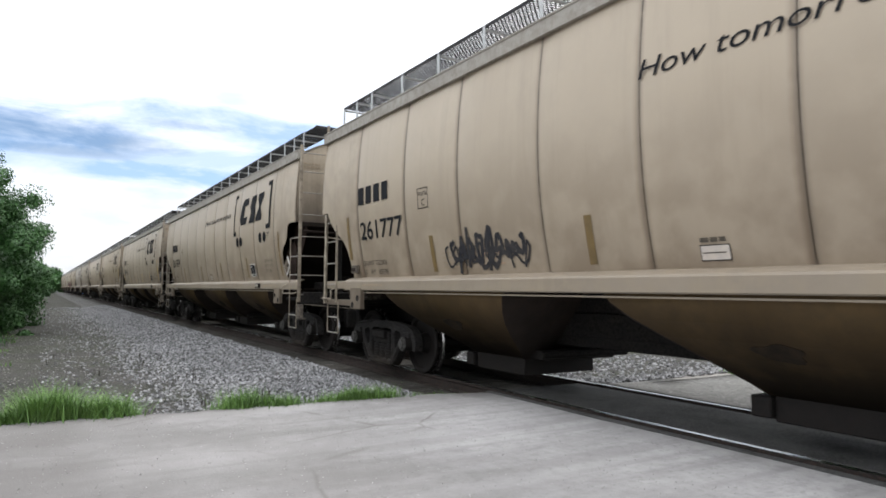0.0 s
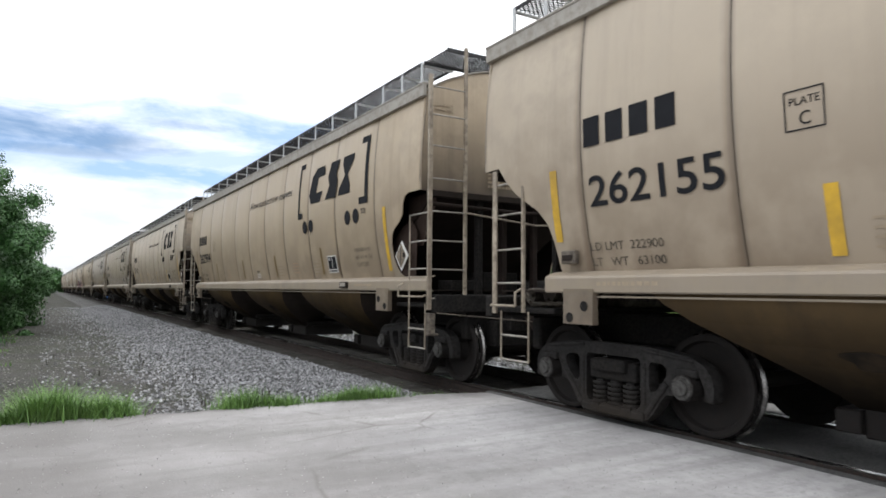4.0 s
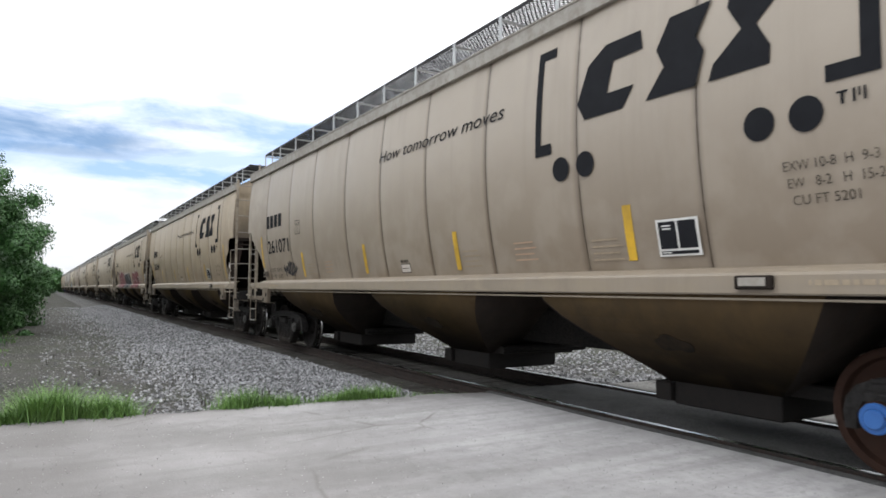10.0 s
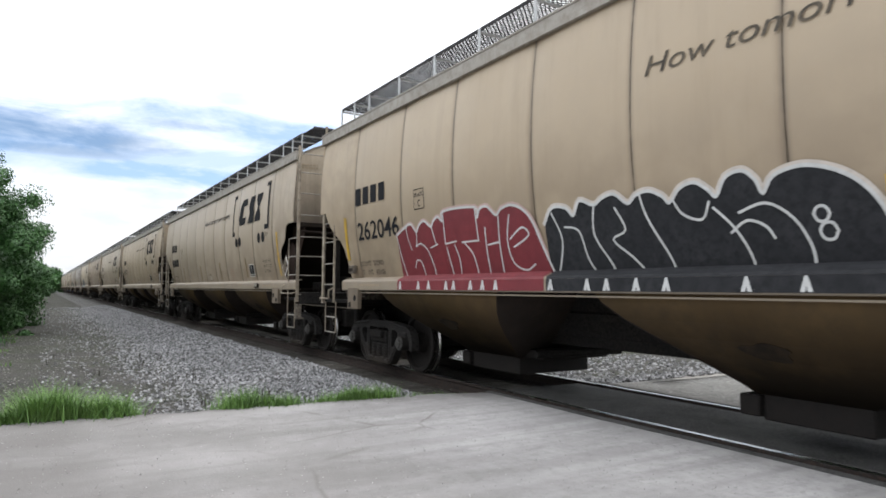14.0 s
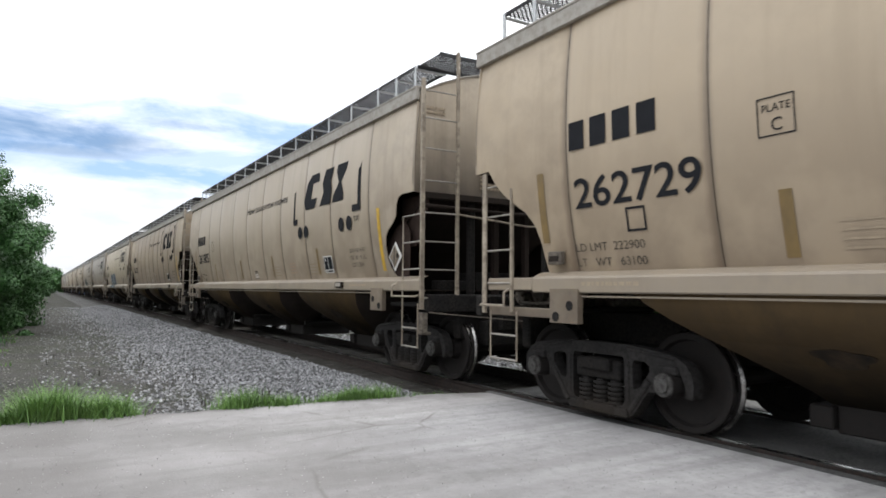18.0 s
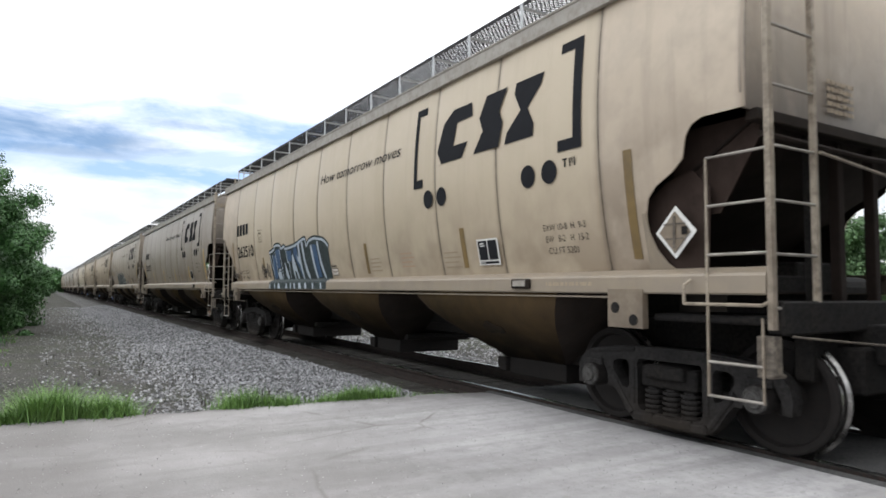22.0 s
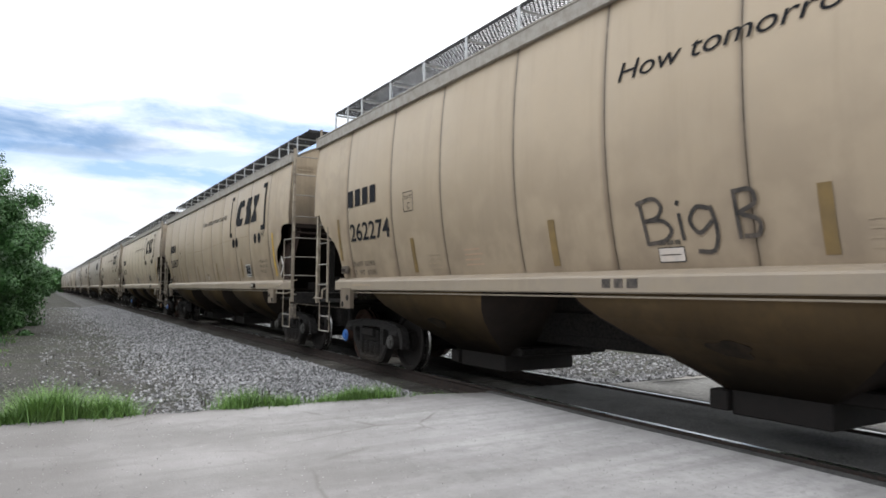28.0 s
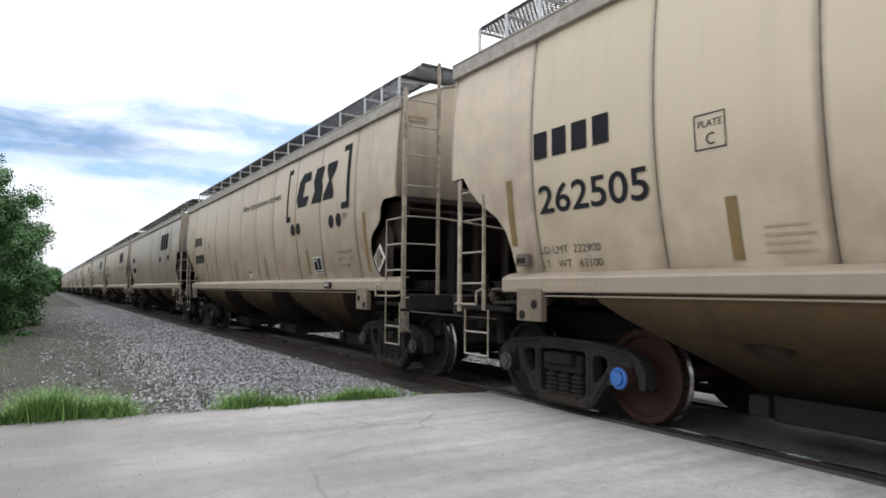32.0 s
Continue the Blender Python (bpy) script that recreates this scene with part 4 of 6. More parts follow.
def standard_marks(car):
    """The stencils that all cars of the train share."""
    top, foot = 3.74, 2.66
    decal("logo_bracket", [[(3.20, foot), (3.45, foot), (3.45, foot + 0.11), (3.29, foot + 0.11), (3.31, top - 0.10), (3.49, top - 0.10), (3.49, top), (3.22, top)]], INK, car)
    decal("logo_bracket", [[(6.17, foot), (6.51, foot), (6.51, top), (6.19, top), (6.19, top - 0.10), (6.39, top - 0.10), (6.39, foot + 0.11), (6.17, foot + 0.11)]], INK, car)
    # three slanted solid shapes stand for the company mark
    decal("logo_shape", [[(3.85, 2.86), (4.33, 2.86), (4.46, 3.04), (4.14, 3.04), (4.21, 3.32), (4.55, 3.33), (4.52, 3.50), (4.11, 3.50), (3.89, 3.36), (3.75, 3.02)]], INK, car)
    decal("logo_shape", [[(4.59, 2.86), (5.09, 2.86), (5.17, 3.12), (5.09, 3.26), (5.23, 3.50), (4.83, 3.50), (4.70, 3.26), (4.78, 3.10)]], INK, car)
    decal("logo_shape", [[(5.21, 2.86), (5.71, 2.86), (5.72, 2.99), (5.61, 3.18), (5.82, 3.38), (5.86, 3.50), (5.39, 3.50), (5.37, 3.38), (5.49, 3.18), (5.25, 2.98)]], INK, car)
    for u in (3.58, 3.92, 5.69, 6.03):
        decal("logo_dot", [disc(u, 2.49, 0.119)], INK, car)
    decal("trade_mark", [rect(6.26, 6.28, 2.50, 2.57), rect(6.235, 6.305, 2.57, 2.585), rect(6.335, 6.352, 2.50, 2.585), rect(6.37, 6.382, 2.53, 2.585), rect(6.40, 6.417, 2.50, 2.585)], INK, car)
    decal("reporting_mark", [rect(-6.52 + 0.285 * k, -6.52 + 0.285 * k + 0.205, 2.61, 2.88) for k in range(4)], INK, car)
    o = [rect(-4.55, -4.27, 2.36, 2.37), rect(-4.55, -4.27, 2.625, 2.635), rect(-4.55, -4.54, 2.37, 2.625), rect(-4.28, -4.27, 2.37, 2.625)]
    plate = decal("plate_box", o, INK, car)
    wrap("plate_letter", joined(words("C", -4.445, 2.395, 0.09), words("PLATE", -4.51, 2.53, 0.055)), INK, plate)
    wrap("weight_lettering", joined(words("LD LMT  222900", -6.55, 1.655, 0.075, 0.86), words("LT   WT   63100", -6.55, 1.515, 0.075, 0.86)), WORN_INK, car)
    wrap("size_lettering", joined(words("EXW 10-8  H  9-3", 5.82, 1.88, 0.065, 0.62), words("EW   8-2   H  15-2", 5.84, 1.765, 0.065, 0.62), words("CU FT 5201", 5.86, 1.65, 0.065, 0.44)), WORN_INK, car)
    panel = decal("notice_panel", [rect(4.59, 5.01, 1.57, 1.87)], WHITE, car, 0.017, "white-framed dark notice panel")
    decal("notice_print", [rect(4.65, 4.74, 1.81, 1.822), rect(4.655, 4.74, 1.785, 1.797), rect(4.62, 4.72, 1.594, 1.603)], WHITE, panel, lift=0.0225)
    decal("notice_field", [rect(4.615, 4.79, 1.63, 1.85), rect(4.81, 4.985, 1.63, 1.85), rect(4.615, 4.985, 1.585, 1.612)], INK, panel, lift=0.020)
    for u, z in ((2.6, 1.60), (-3.1, 1.58), (1.55, 1.56), (-4.05, 1.56), (3.8, 1.56)):
        decal("small_print", [rect(u, u + 0.38 - 0.05 * (k % 2), z + 0.06 * k, z + 0.06 * k + 0.016) for k in range(4)], RED_NOTE if u in (2.6, -3.1) else FAINT, car)
    label = decal("data_label", [rect(-0.13, 0.14, 1.52, 1.645)], INK, car, 0.0055, "small white data label with a dark frame")
    decal("label_field", [rect(-0.122, 0.132, 1.528, 1.637)], SPRAY["lilac"], label, 0.0066)
    decal("data_print", [rect(-0.105, 0.10, 1.578, 1.587), rect(-0.12, -0.04, 1.665, 1.70), rect(-0.025, 0.04, 1.665, 1.70), rect(0.055, 0.11, 1.665, 1.70)], WORN_INK, label, 0.0077)["kind"] = "stuff"
    for c in car.children:
        if c.name.split(".")[0] in ("weight_lettering", "size_lettering", "small_print", "reporting_mark", "plate_box", "trade_mark", "notice_field", "notice_print"):
            c["kind"] = "stuff"
        for d in c.children:
            if d.name.split(".")[0] in ("plate_letter", "notice_field", "notice_print"):
                d["kind"] = "stuff"
    bm = bmesh.new()
    rng = random.Random(8)
    for y0, y1 in ((-6.55, -5.9), (5.7, 6.4)):
        y = y0
        while y < y1:
            w = rng.uniform(0.03, 0.09)
            box(bm, -1.5875, -1.5845, y, min(y + w, y1), 1.33, 1.365)
            y += w + 0.022
    part("sill_print", bm, FAINT, car)["kind"] = "stuff"
    # the rounded foot of the front corner sheet
    bm = bmesh.new()
    foot = [(7.14, 1.44), (7.44, 1.44), (7.34, 1.52), (7.25, 1.64), (7.20, 1.78), (7.18, 1.94), (7.14, 1.94)]
    bm.faces.new([bm.verts.new((-side_w(z) - 0.002, -u, z)) for u, z in foot])
    thick(bm, 0.012)
    part("corner_sheet", bm, SILL, car)
    bm = boxes((-1.63, -1.58, -5.66, -5.37, 1.30, 1.40), bevel=0.01)
    lamp = part("sill_plate", bm, SHADE_SHEET, car)
    part("plate_field", boxes((-1.636, -1.631, -5.62, -5.41, 1.325, 1.385)), GREY_TRIM, lamp)
    bm = bmesh.new()
    for r, x in ((0.215, -1.53), (0.16, -1.536)):
        prism(bm, [(-7.47, 1.76 + r), (-7.47 + r * 0.95, 1.76), (-7.47, 1.76 - r), (-7.47 - r * 0.95, 1.76)], x - 0.004, x)
    holder = part("placard", bm, WHITE, car, "white diamond placard on the dark platform")
    bm = bmesh.new()
    prism(bm, [(-7.47, 1.93), (-7.47 + 0.155, 1.76), (-7.47, 1.59), (-7.47 - 0.155, 1.76)], -1.548, -1.543)
    part("placard_field", bm, PLATE, holder)
    bm = boxes((-1.556, -1.551, -7.482, -7.458, 1.63, 1.89), (-1.5555, -1.5515, -7.58, -7.36, 1.82, 1.832), (-1.5555, -1.5515, -7.56, -7.38, 1.70, 1.712))
    part("placard_mark", bm, GEAR, holder)
    part("placard_tab", boxes((-1.558, -1.552, -7.60, -7.545, 1.735, 1.80)), DARK_STEEL, holder)


REFLECTORS = [(-6.97, 1.76, 2.46), (-4.28, 1.52, 1.99), (-1.33, 1.53, 1.99), (1.42, 1.53, 2.0), (4.28, 1.55, 2.03), (7.03, 1.56, 2.50)]


def ribbon(points, width):
    """A flat stroke along (u, z) points, as a row of four-sided loops."""
    loops = []
    for p, q in zip(points, points[1:]):
        d = Vector((q[0] - p[0], q[1] - p[1]))
        if d.length < 1e-4:
            continue
        n, e = Vector((-d.y, d.x)).normalized() * width / 2, d.normalized() * width * 0.25
        loops.append([(p[0] + n.x - e.x, p[1] + n.y - e.y), (p[0] - n.x - e.x, p[1] - n.y - e.y), (q[0] - n.x + e.x, q[1] - n.y + e.y), (q[0] + n.x + e.x, q[1] + n.y + e.y)])
    return loops


def scribble(name, car, mat, u0, u1, z0, z1, seed, width=0.035, turns=9, lift=0.009):
    """A sprayed tag: one looping stroke with a few slashes, which cannot be read."""
    rng = random.Random(seed)
    pts = []
    n = turns * 12
    amp = (z1 - z0) / 2
    ph = rng.uniform(0, 6)
    for k in range(n + 1):
        s = k / n
        a = 2 * math.pi * turns * s + ph
        size = 0.55 + 0.4 * math.sin(5.3 * s * turns / 4 + seed)
        pts.append((u0 + (u1 - u0) * s + 0.55 * (u1 - u0) / turns * math.cos(a), (z0 + z1) / 2 + amp * size * math.sin(a) + amp * 0.2 * math.sin(2.7 * a)))
    loops = ribbon(pts, width)
    for k in range(turns // 2):
        u = rng.uniform(u0, u1)
        loops += ribbon([(u, z0 + rng.uniform(-0.1, 0.2) * amp), (u + rng.uniform(-0.1, 0.15), z1 + rng.uniform(-0.5, 0.2) * amp)], width)
    return tagged(decal(name, loops, mat, car, lift, "sprayed tag"), kind="stuff")


def spray_paint(name, c, c2):
    return material(name, c, c2, scale=3.0, rough=0.6, grain=tuple(v * 0.8 for v in c), grain_scale=14.0)


SPRAY = {"black": spray_paint("black_spray", (0.03, 0.03, 0.035), (0.06, 0.055, 0.05)), "red": spray_paint("red_spray", (0.17, 0.018, 0.026), (0.12, 0.014, 0.021)),
         "navy": spray_paint("navy_spray", (0.021, 0.022, 0.025), (0.033, 0.034, 0.038)), "blue": spray_paint("blue_spray", (0.035, 0.085, 0.17), (0.022, 0.05, 0.10)),
         "white": spray_paint("white_spray", (0.56, 0.57, 0.57), (0.44, 0.45, 0.45)), "green": spray_paint("slate_spray", (0.032, 0.040, 0.042), (0.055, 0.072, 0.068)),
         "lilac": spray_paint("faded_white_spray", (0.55, 0.50, 0.46), (0.52, 0.46, 0.40)), "pink": spray_paint("pink_spray", (0.50, 0.36, 0.33), (0.42, 0.30, 0.28)),
         "pale": spray_paint("pale_blue_white_spray", (0.40, 0.45, 0.50), (0.34, 0.39, 0.44)),
         "mustard": spray_paint("mustard_spray", (0.40, 0.28, 0.11), (0.37, 0.29, 0.17)), "mauve": spray_paint("mauve_spray", (0.235, 0.205, 0.235), (0.28, 0.24, 0.24)),
         "violet": spray_paint("violet_spray", (0.045, 0.035, 0.085), (0.07, 0.055, 0.10)),
         "worn": spray_paint("worn_black_spray", (0.045, 0.042, 0.04), (0.12, 0.10, 0.085)),
         "grey": spray_paint("grey_spray", (0.18, 0.16, 0.15), (0.24, 0.21, 0.19))}


def curved(points, n=5, closed=False):
    """A smooth line through (u, z) points."""
    p = [points[-1], *points, points[0], points[1]] if closed else [points[0], *points, points[-1]]
    out = []
    for a, b, c, d in zip(p, p[1:], p[2:], p[3:]):
        for k in range(n):
            t = k / n
            out.append(tuple(0.5 * (2 * q + (r - o) * t + (2 * o - 5 * q + 4 * r - w) * t * t + (3 * q - o - 3 * r + w) * t ** 3) for o, q, r, w in zip(a, b, c, d)))
    return out if closed else out + [points[-1]]


def strokes(car, mat, width, label, bent, straight=()):
    """A tag drawn with one can: bent and straight lines of one width."""
    loops = [q for row in bent for q in ribbon(curved(row, 4) if len(row) > 2 else row, width)]
    loops += [q for row in straight for q in ribbon(row, width)]
    return tagged(decal("graffiti", loops, mat, car, 0.009, label), kind="stuff")


def spray_piece(car, tops, fill, line, strokes, width, label, z0=1.46, halo=None, on_sill=True):
    """A sprayed piece: a filled field under a wavy top line, line work over it, and its run down over the sill."""
    line_of_tops = curved(tops, 4)
    us = sorted(line_of_tops)
    g = decal("graffiti", [[(a[0], z0), (b[0], z0), b, a] for a, b in zip(us, us[1:]) if b[0] - a[0] > 0.001], fill, car, 0.009, label)
    if halo:
        decal("graffiti_haze", ribbon(line_of_tops, width * 2.6), halo, g, 0.0082)
    edge = ribbon(line_of_tops, width)
    for row in strokes:
        edge += ribbon(curved(row, 4) if len(row) > 2 else row, width * 0.72)
    decal("graffiti_outline", edge, line, g, 0.0125)
    if not on_sill:
        for c in (g, *g.children):
            c["kind"] = "stuff"
        return g
    u0, u1 = us[0][0] + 0.05, us[-1][0] - 0.03
    bm = boxes((-1.590, -1.5855, -u1, -u0, 1.278, 1.398))
    sheet(bm, [[(-x, -u, z) for u in (u0, u1)] for x, z in ((1.470, 1.4805), (1.502, 1.4605), (1.5785, 1.4255), (1.5895, 1.399))])
    part("graffiti_sill", bm, fill, g)
    bm = bmesh.new()
    feet = sorted({round(row[-1][0], 2) for row in strokes if row[-1][1] < 1.5})
    for u in feet:
        prism(bm, [(-u - 0.010, 1.395), (-u + 0.010, 1.395), (-u + 0.045, 1.285), (-u + 0.01, 1.285), (-u, 1.33), (-u - 0.01, 1.285), (-u - 0.045, 1.285)], -1.5935, -1.5905)
    part("graffiti_drip", bm, line, g)
    for c in (g, *g.children):
        c["kind"] = "stuff"
    return g


def red_letters(car):
    tops = [(-5.12, 2.05), (-4.80, 2.16), (-4.66, 2.17), (-4.53, 2.06), (-4.45, 2.14), (-4.30, 2.19), (-4.13, 2.10), (-4.05, 2.17), (-3.93, 2.21), (-3.83, 2.15), (-3.78, 2.27),
            (-3.08, 2.25), (-3.04, 2.12), (-2.97, 2.22), (-2.82, 2.23), (-2.66, 2.12), (-2.55, 2.18), (-2.35, 2.20), (-2.15, 2.12), (-2.02, 1.98), (-1.92, 1.75), (-1.80, 1.47)]
    lines = [[(-5.12, 2.05), (-5.06, 1.75), (-4.98, 1.46)], [(-4.82, 2.14), (-4.79, 1.98), (-4.72, 1.83)], [(-4.53, 2.06), (-4.55, 1.93), (-4.58, 1.87), (-4.46, 1.90), (-4.30, 1.82), (-4.19, 1.62), (-4.17, 1.46)],
             [(-4.12, 2.1), (-4.08, 1.98), (-4.05, 1.88)], [(-4.2, 1.83), (-4.0, 1.87)], [(-4.70, 1.58), (-4.62, 1.68), (-4.50, 1.65), (-4.45, 1.46)], [(-3.8, 2.22), (-3.81, 1.86)], [(-3.81, 1.86), (-3.55, 1.88)],
             [(-3.42, 1.86), (-3.06, 1.86)], [(-3.06, 1.86), (-3.07, 2.22)], [(-3.79, 1.82), (-3.73, 1.46)], [(-3.60, 1.84), (-3.53, 1.66), (-3.55, 1.46)], [(-3.36, 1.84), (-3.21, 1.70), (-3.17, 1.46)],
             [(-2.90, 2.0), (-2.92, 1.7), (-2.92, 1.46)], [(-2.62, 2.1), (-2.65, 1.8), (-2.66, 1.46)], [(-2.88, 1.80), (-2.66, 1.82)], [(-2.42, 2.1), (-2.50, 1.82), (-2.44, 1.58), (-2.24, 1.50), (-2.08, 1.56)],
             [(-2.45, 1.84), (-2.22, 1.95), (-2.12, 1.86), (-2.40, 1.75)]]
    spray_piece(car, tops, SPRAY["red"], SPRAY["white"], lines, 0.028, "red sprayed shapes with white outlines", halo=SPRAY["pink"])


def dark_letters(car):
    tops = [(-1.84, 1.95), (-1.70, 2.10), (-1.50, 2.08), (-1.40, 2.0), (-1.30, 2.13), (-1.12, 2.07), (-1.0, 2.12), (-0.85, 2.14), (-0.70, 2.04), (-0.60, 2.1), (-0.46, 2.12), (-0.32, 2.06), (-0.25, 2.0),
            (-0.14, 2.1), (0.0, 2.13), (0.12, 2.06), (0.19, 2.0), (0.28, 2.13), (0.42, 2.16), (0.52, 2.08), (0.57, 1.98), (0.66, 2.09), (0.86, 2.13), (1.06, 2.08), (1.22, 1.98), (1.33, 1.84), (1.39, 1.68), (1.42, 1.47)]
    lines = [[(-1.72, 2.05), (-1.60, 1.78), (-1.72, 1.46)], [(-1.55, 1.9), (-1.35, 1.85), (-1.28, 1.6), (-1.2, 1.46)], [(-1.12, 2.05), (-1.15, 1.8), (-1.0, 1.56), (-0.95, 1.46)],
             [(-0.86, 2.02), (-0.76, 1.82), (-0.92, 1.74), (-0.72, 1.58), (-0.60, 1.46)], [(-0.56, 2.1), (-0.50, 1.9), (-0.32, 1.58), (-0.28, 1.46)], [(-0.22, 2.03), (-0.14, 1.9), (0.04, 1.84), (0.12, 1.97)],
             [(0.15, 1.92), (0.30, 1.77), (0.40, 1.6), (0.44, 1.46)], [(0.28, 1.72), (0.42, 1.80), (0.56, 1.75), (0.62, 1.66)], [(0.36, 1.86), (0.58, 1.91), (0.77, 1.79), (0.87, 1.6), (0.88, 1.46)]]
    for u, z, r in ((0.965, 1.80, 0.052), (1.0, 1.685, 0.058)):
        lines.append([(u + r * math.cos(a), z + r * math.sin(a)) for a in (0, 1.05, 2.1, 3.14, 4.2, 5.24, 6.28)])
    spray_piece(car, tops, SPRAY["navy"], SPRAY["white"], lines, 0.028, "dark sprayed shapes with white outlines", halo=SPRAY["lilac"])


def big_red(car):
    tops = [(2.15, 1.47), (2.14, 1.66), (2.18, 1.86), (2.32, 2.05), (2.52, 2.13), (2.76, 2.13), (2.95, 2.04), (3.06, 2.08), (3.30, 2.12), (3.50, 2.11), (3.62, 2.06), (3.70, 2.16), (3.86, 2.17), (3.99, 2.18),
            (4.12, 2.16), (4.22, 2.09), (4.42, 2.19), (4.70, 2.20), (4.95, 2.12), (5.13, 1.98), (5.25, 1.75), (5.28, 1.47)]
    lines = [[(2.70, 2.06), (2.95, 1.95), (3.09, 1.72), (3.14, 1.46)], [(2.38, 1.55), (2.41, 1.67)], [(2.41, 1.67), (2.46, 1.56)], [(2.46, 1.56), (2.50, 1.68)], [(2.62, 1.54), (2.60, 1.82)], [(2.60, 1.82), (2.54, 1.67)],
             [(2.54, 1.67), (2.68, 1.69)], [(2.72, 1.56), (2.74, 1.73)], [(2.74, 1.73), (2.83, 1.58)], [(2.83, 1.58), (2.86, 1.76)], [(3.40, 2.1), (3.55, 1.95), (3.60, 1.76), (3.46, 1.69), (3.30, 1.63)],
             [(3.60, 1.73), (3.71, 1.6), (3.68, 1.46)], [(3.88, 2.15), (3.90, 1.9), (3.90, 1.46)], [(3.76, 1.60), (4.05, 1.61)], [(3.76, 1.66), (4.05, 1.67)], [(4.20, 2.1), (4.22, 1.9), (4.34, 1.72), (4.50, 1.6), (4.52, 1.46)]]
    spray_piece(car, tops, SPRAY["red"], SPRAY["white"], lines, 0.028, "large red sprayed shapes with pink outlines", halo=SPRAY["pink"])


def shards(car):
    """A sprayed piece of blue and slate blades with white wedges between them."""
    tops = [(-3.72, 2.07), (-3.36, 2.13), (-3.30, 2.20), (-2.96, 2.20), (-2.86, 2.13), (-2.64, 2.16), (-2.56, 2.11), (-2.1, 2.13), (-1.85, 2.16), (-1.6, 2.21), (-1.33, 2.24), (-1.27, 2.10), (-1.12, 2.18),
            (-0.85, 2.22), (-0.60, 2.20), (-0.35, 2.16), (-0.15, 2.05)]
    lines = [[(-3.68, 2.04), (-3.62, 1.78), (-3.56, 1.70), (-3.50, 2.0)], [(-3.57, 1.70), (-3.60, 1.47)], [(-3.32, 2.08), (-3.26, 1.80), (-3.30, 1.6), (-3.24, 1.47)], [(-3.20, 1.68), (-3.02, 1.69)],
             [(-2.99, 2.12), (-2.95, 1.88), (-2.94, 1.7), (-2.99, 1.47)], [(-2.55, 2.09), (-2.52, 1.86), (-2.42, 1.80), (-2.46, 1.6), (-2.44, 1.47)]]
    g = spray_piece(car, tops, SPRAY["green"], SPRAY["pale"], lines, 0.045, "blue and white sprayed blades", halo=SPRAY["green"])
    blue = [[(-3.62, 1.5), (-3.36, 1.5), (-3.30, 1.95), (-3.46, 2.05), (-3.54, 1.8)], [(-3.28, 1.72), (-3.04, 1.72), (-3.0, 2.12), (-3.26, 2.12)], [(-2.50, 1.86), (-2.28, 1.84), (-2.2, 2.06), (-2.52, 2.06)],
            [(-2.08, 1.96), (-1.86, 1.72), (-1.72, 1.5), (-1.66, 1.5), (-1.78, 1.84), (-1.88, 2.12), (-2.06, 2.1)], [(-0.98, 1.8), (-0.84, 1.5), (-0.66, 1.5), (-0.74, 2.1), (-0.96, 2.12)]]
    white = [[(-2.72, 1.86), (-2.62, 1.72), (-2.56, 1.52), (-2.63, 1.45), (-2.73, 1.56)], [(-2.20, 1.95), (-2.12, 1.98), (-1.98, 1.7), (-1.92, 1.46), (-1.98, 1.46), (-2.06, 1.62), (-2.13, 1.65), (-2.15, 1.46), (-2.20, 1.46), (-2.24, 1.7)],
             [(-1.78, 2.18), (-1.68, 2.19), (-1.66, 1.85), (-1.62, 1.46), (-1.68, 1.47), (-1.74, 1.75), (-1.86, 1.84), (-1.90, 1.97), (-1.82, 1.89), (-1.77, 1.95)],
             [(-1.56, 2.19), (-1.46, 2.19), (-1.40, 1.8), (-1.26, 1.46), (-1.34, 1.46), (-1.46, 1.6)], [(-1.06, 2.1), (-0.98, 2.12), (-0.90, 1.7), (-0.85, 1.46), (-0.93, 1.46), (-1.0, 1.7)],
             [(-0.70, 2.15), (-0.62, 2.16), (-0.55, 1.8), (-0.42, 1.46), (-0.50, 1.46), (-0.62, 1.7)], [(-3.28, 1.62), (-3.2, 1.66), (-3.06, 1.64), (-3.04, 1.5), (-3.1, 1.46), (-3.24, 1.46)]]
    decal("graffiti_fill", blue, SPRAY["blue"], g, 0.0105)["kind"] = "stuff"
    decal("graffiti_wedge", white, SPRAY["pale"], g, 0.0145)["kind"] = "stuff"
    bm = bmesh.new()
    for u0, u1, lean in ((-3.0, -2.93, 0.08), (-2.46, -2.41, 0.03), (-2.18, -2.12, 0.0), (-1.96, -1.90, 0.04), (-1.68, -1.56, 0.06), (-1.32, -1.24, 0.05), (-0.9, -0.84, 0.04), (-0.48, -0.42, 0.04)):
        prism(bm, [(-u0, 1.395), (-u1, 1.395), (-u1 - lean, 1.285), (-u0 - lean * 0.5, 1.285)], -1.5945, -1.591)
    part("graffiti_streak", bm, SPRAY["pale"], g)["kind"] = "stuff"


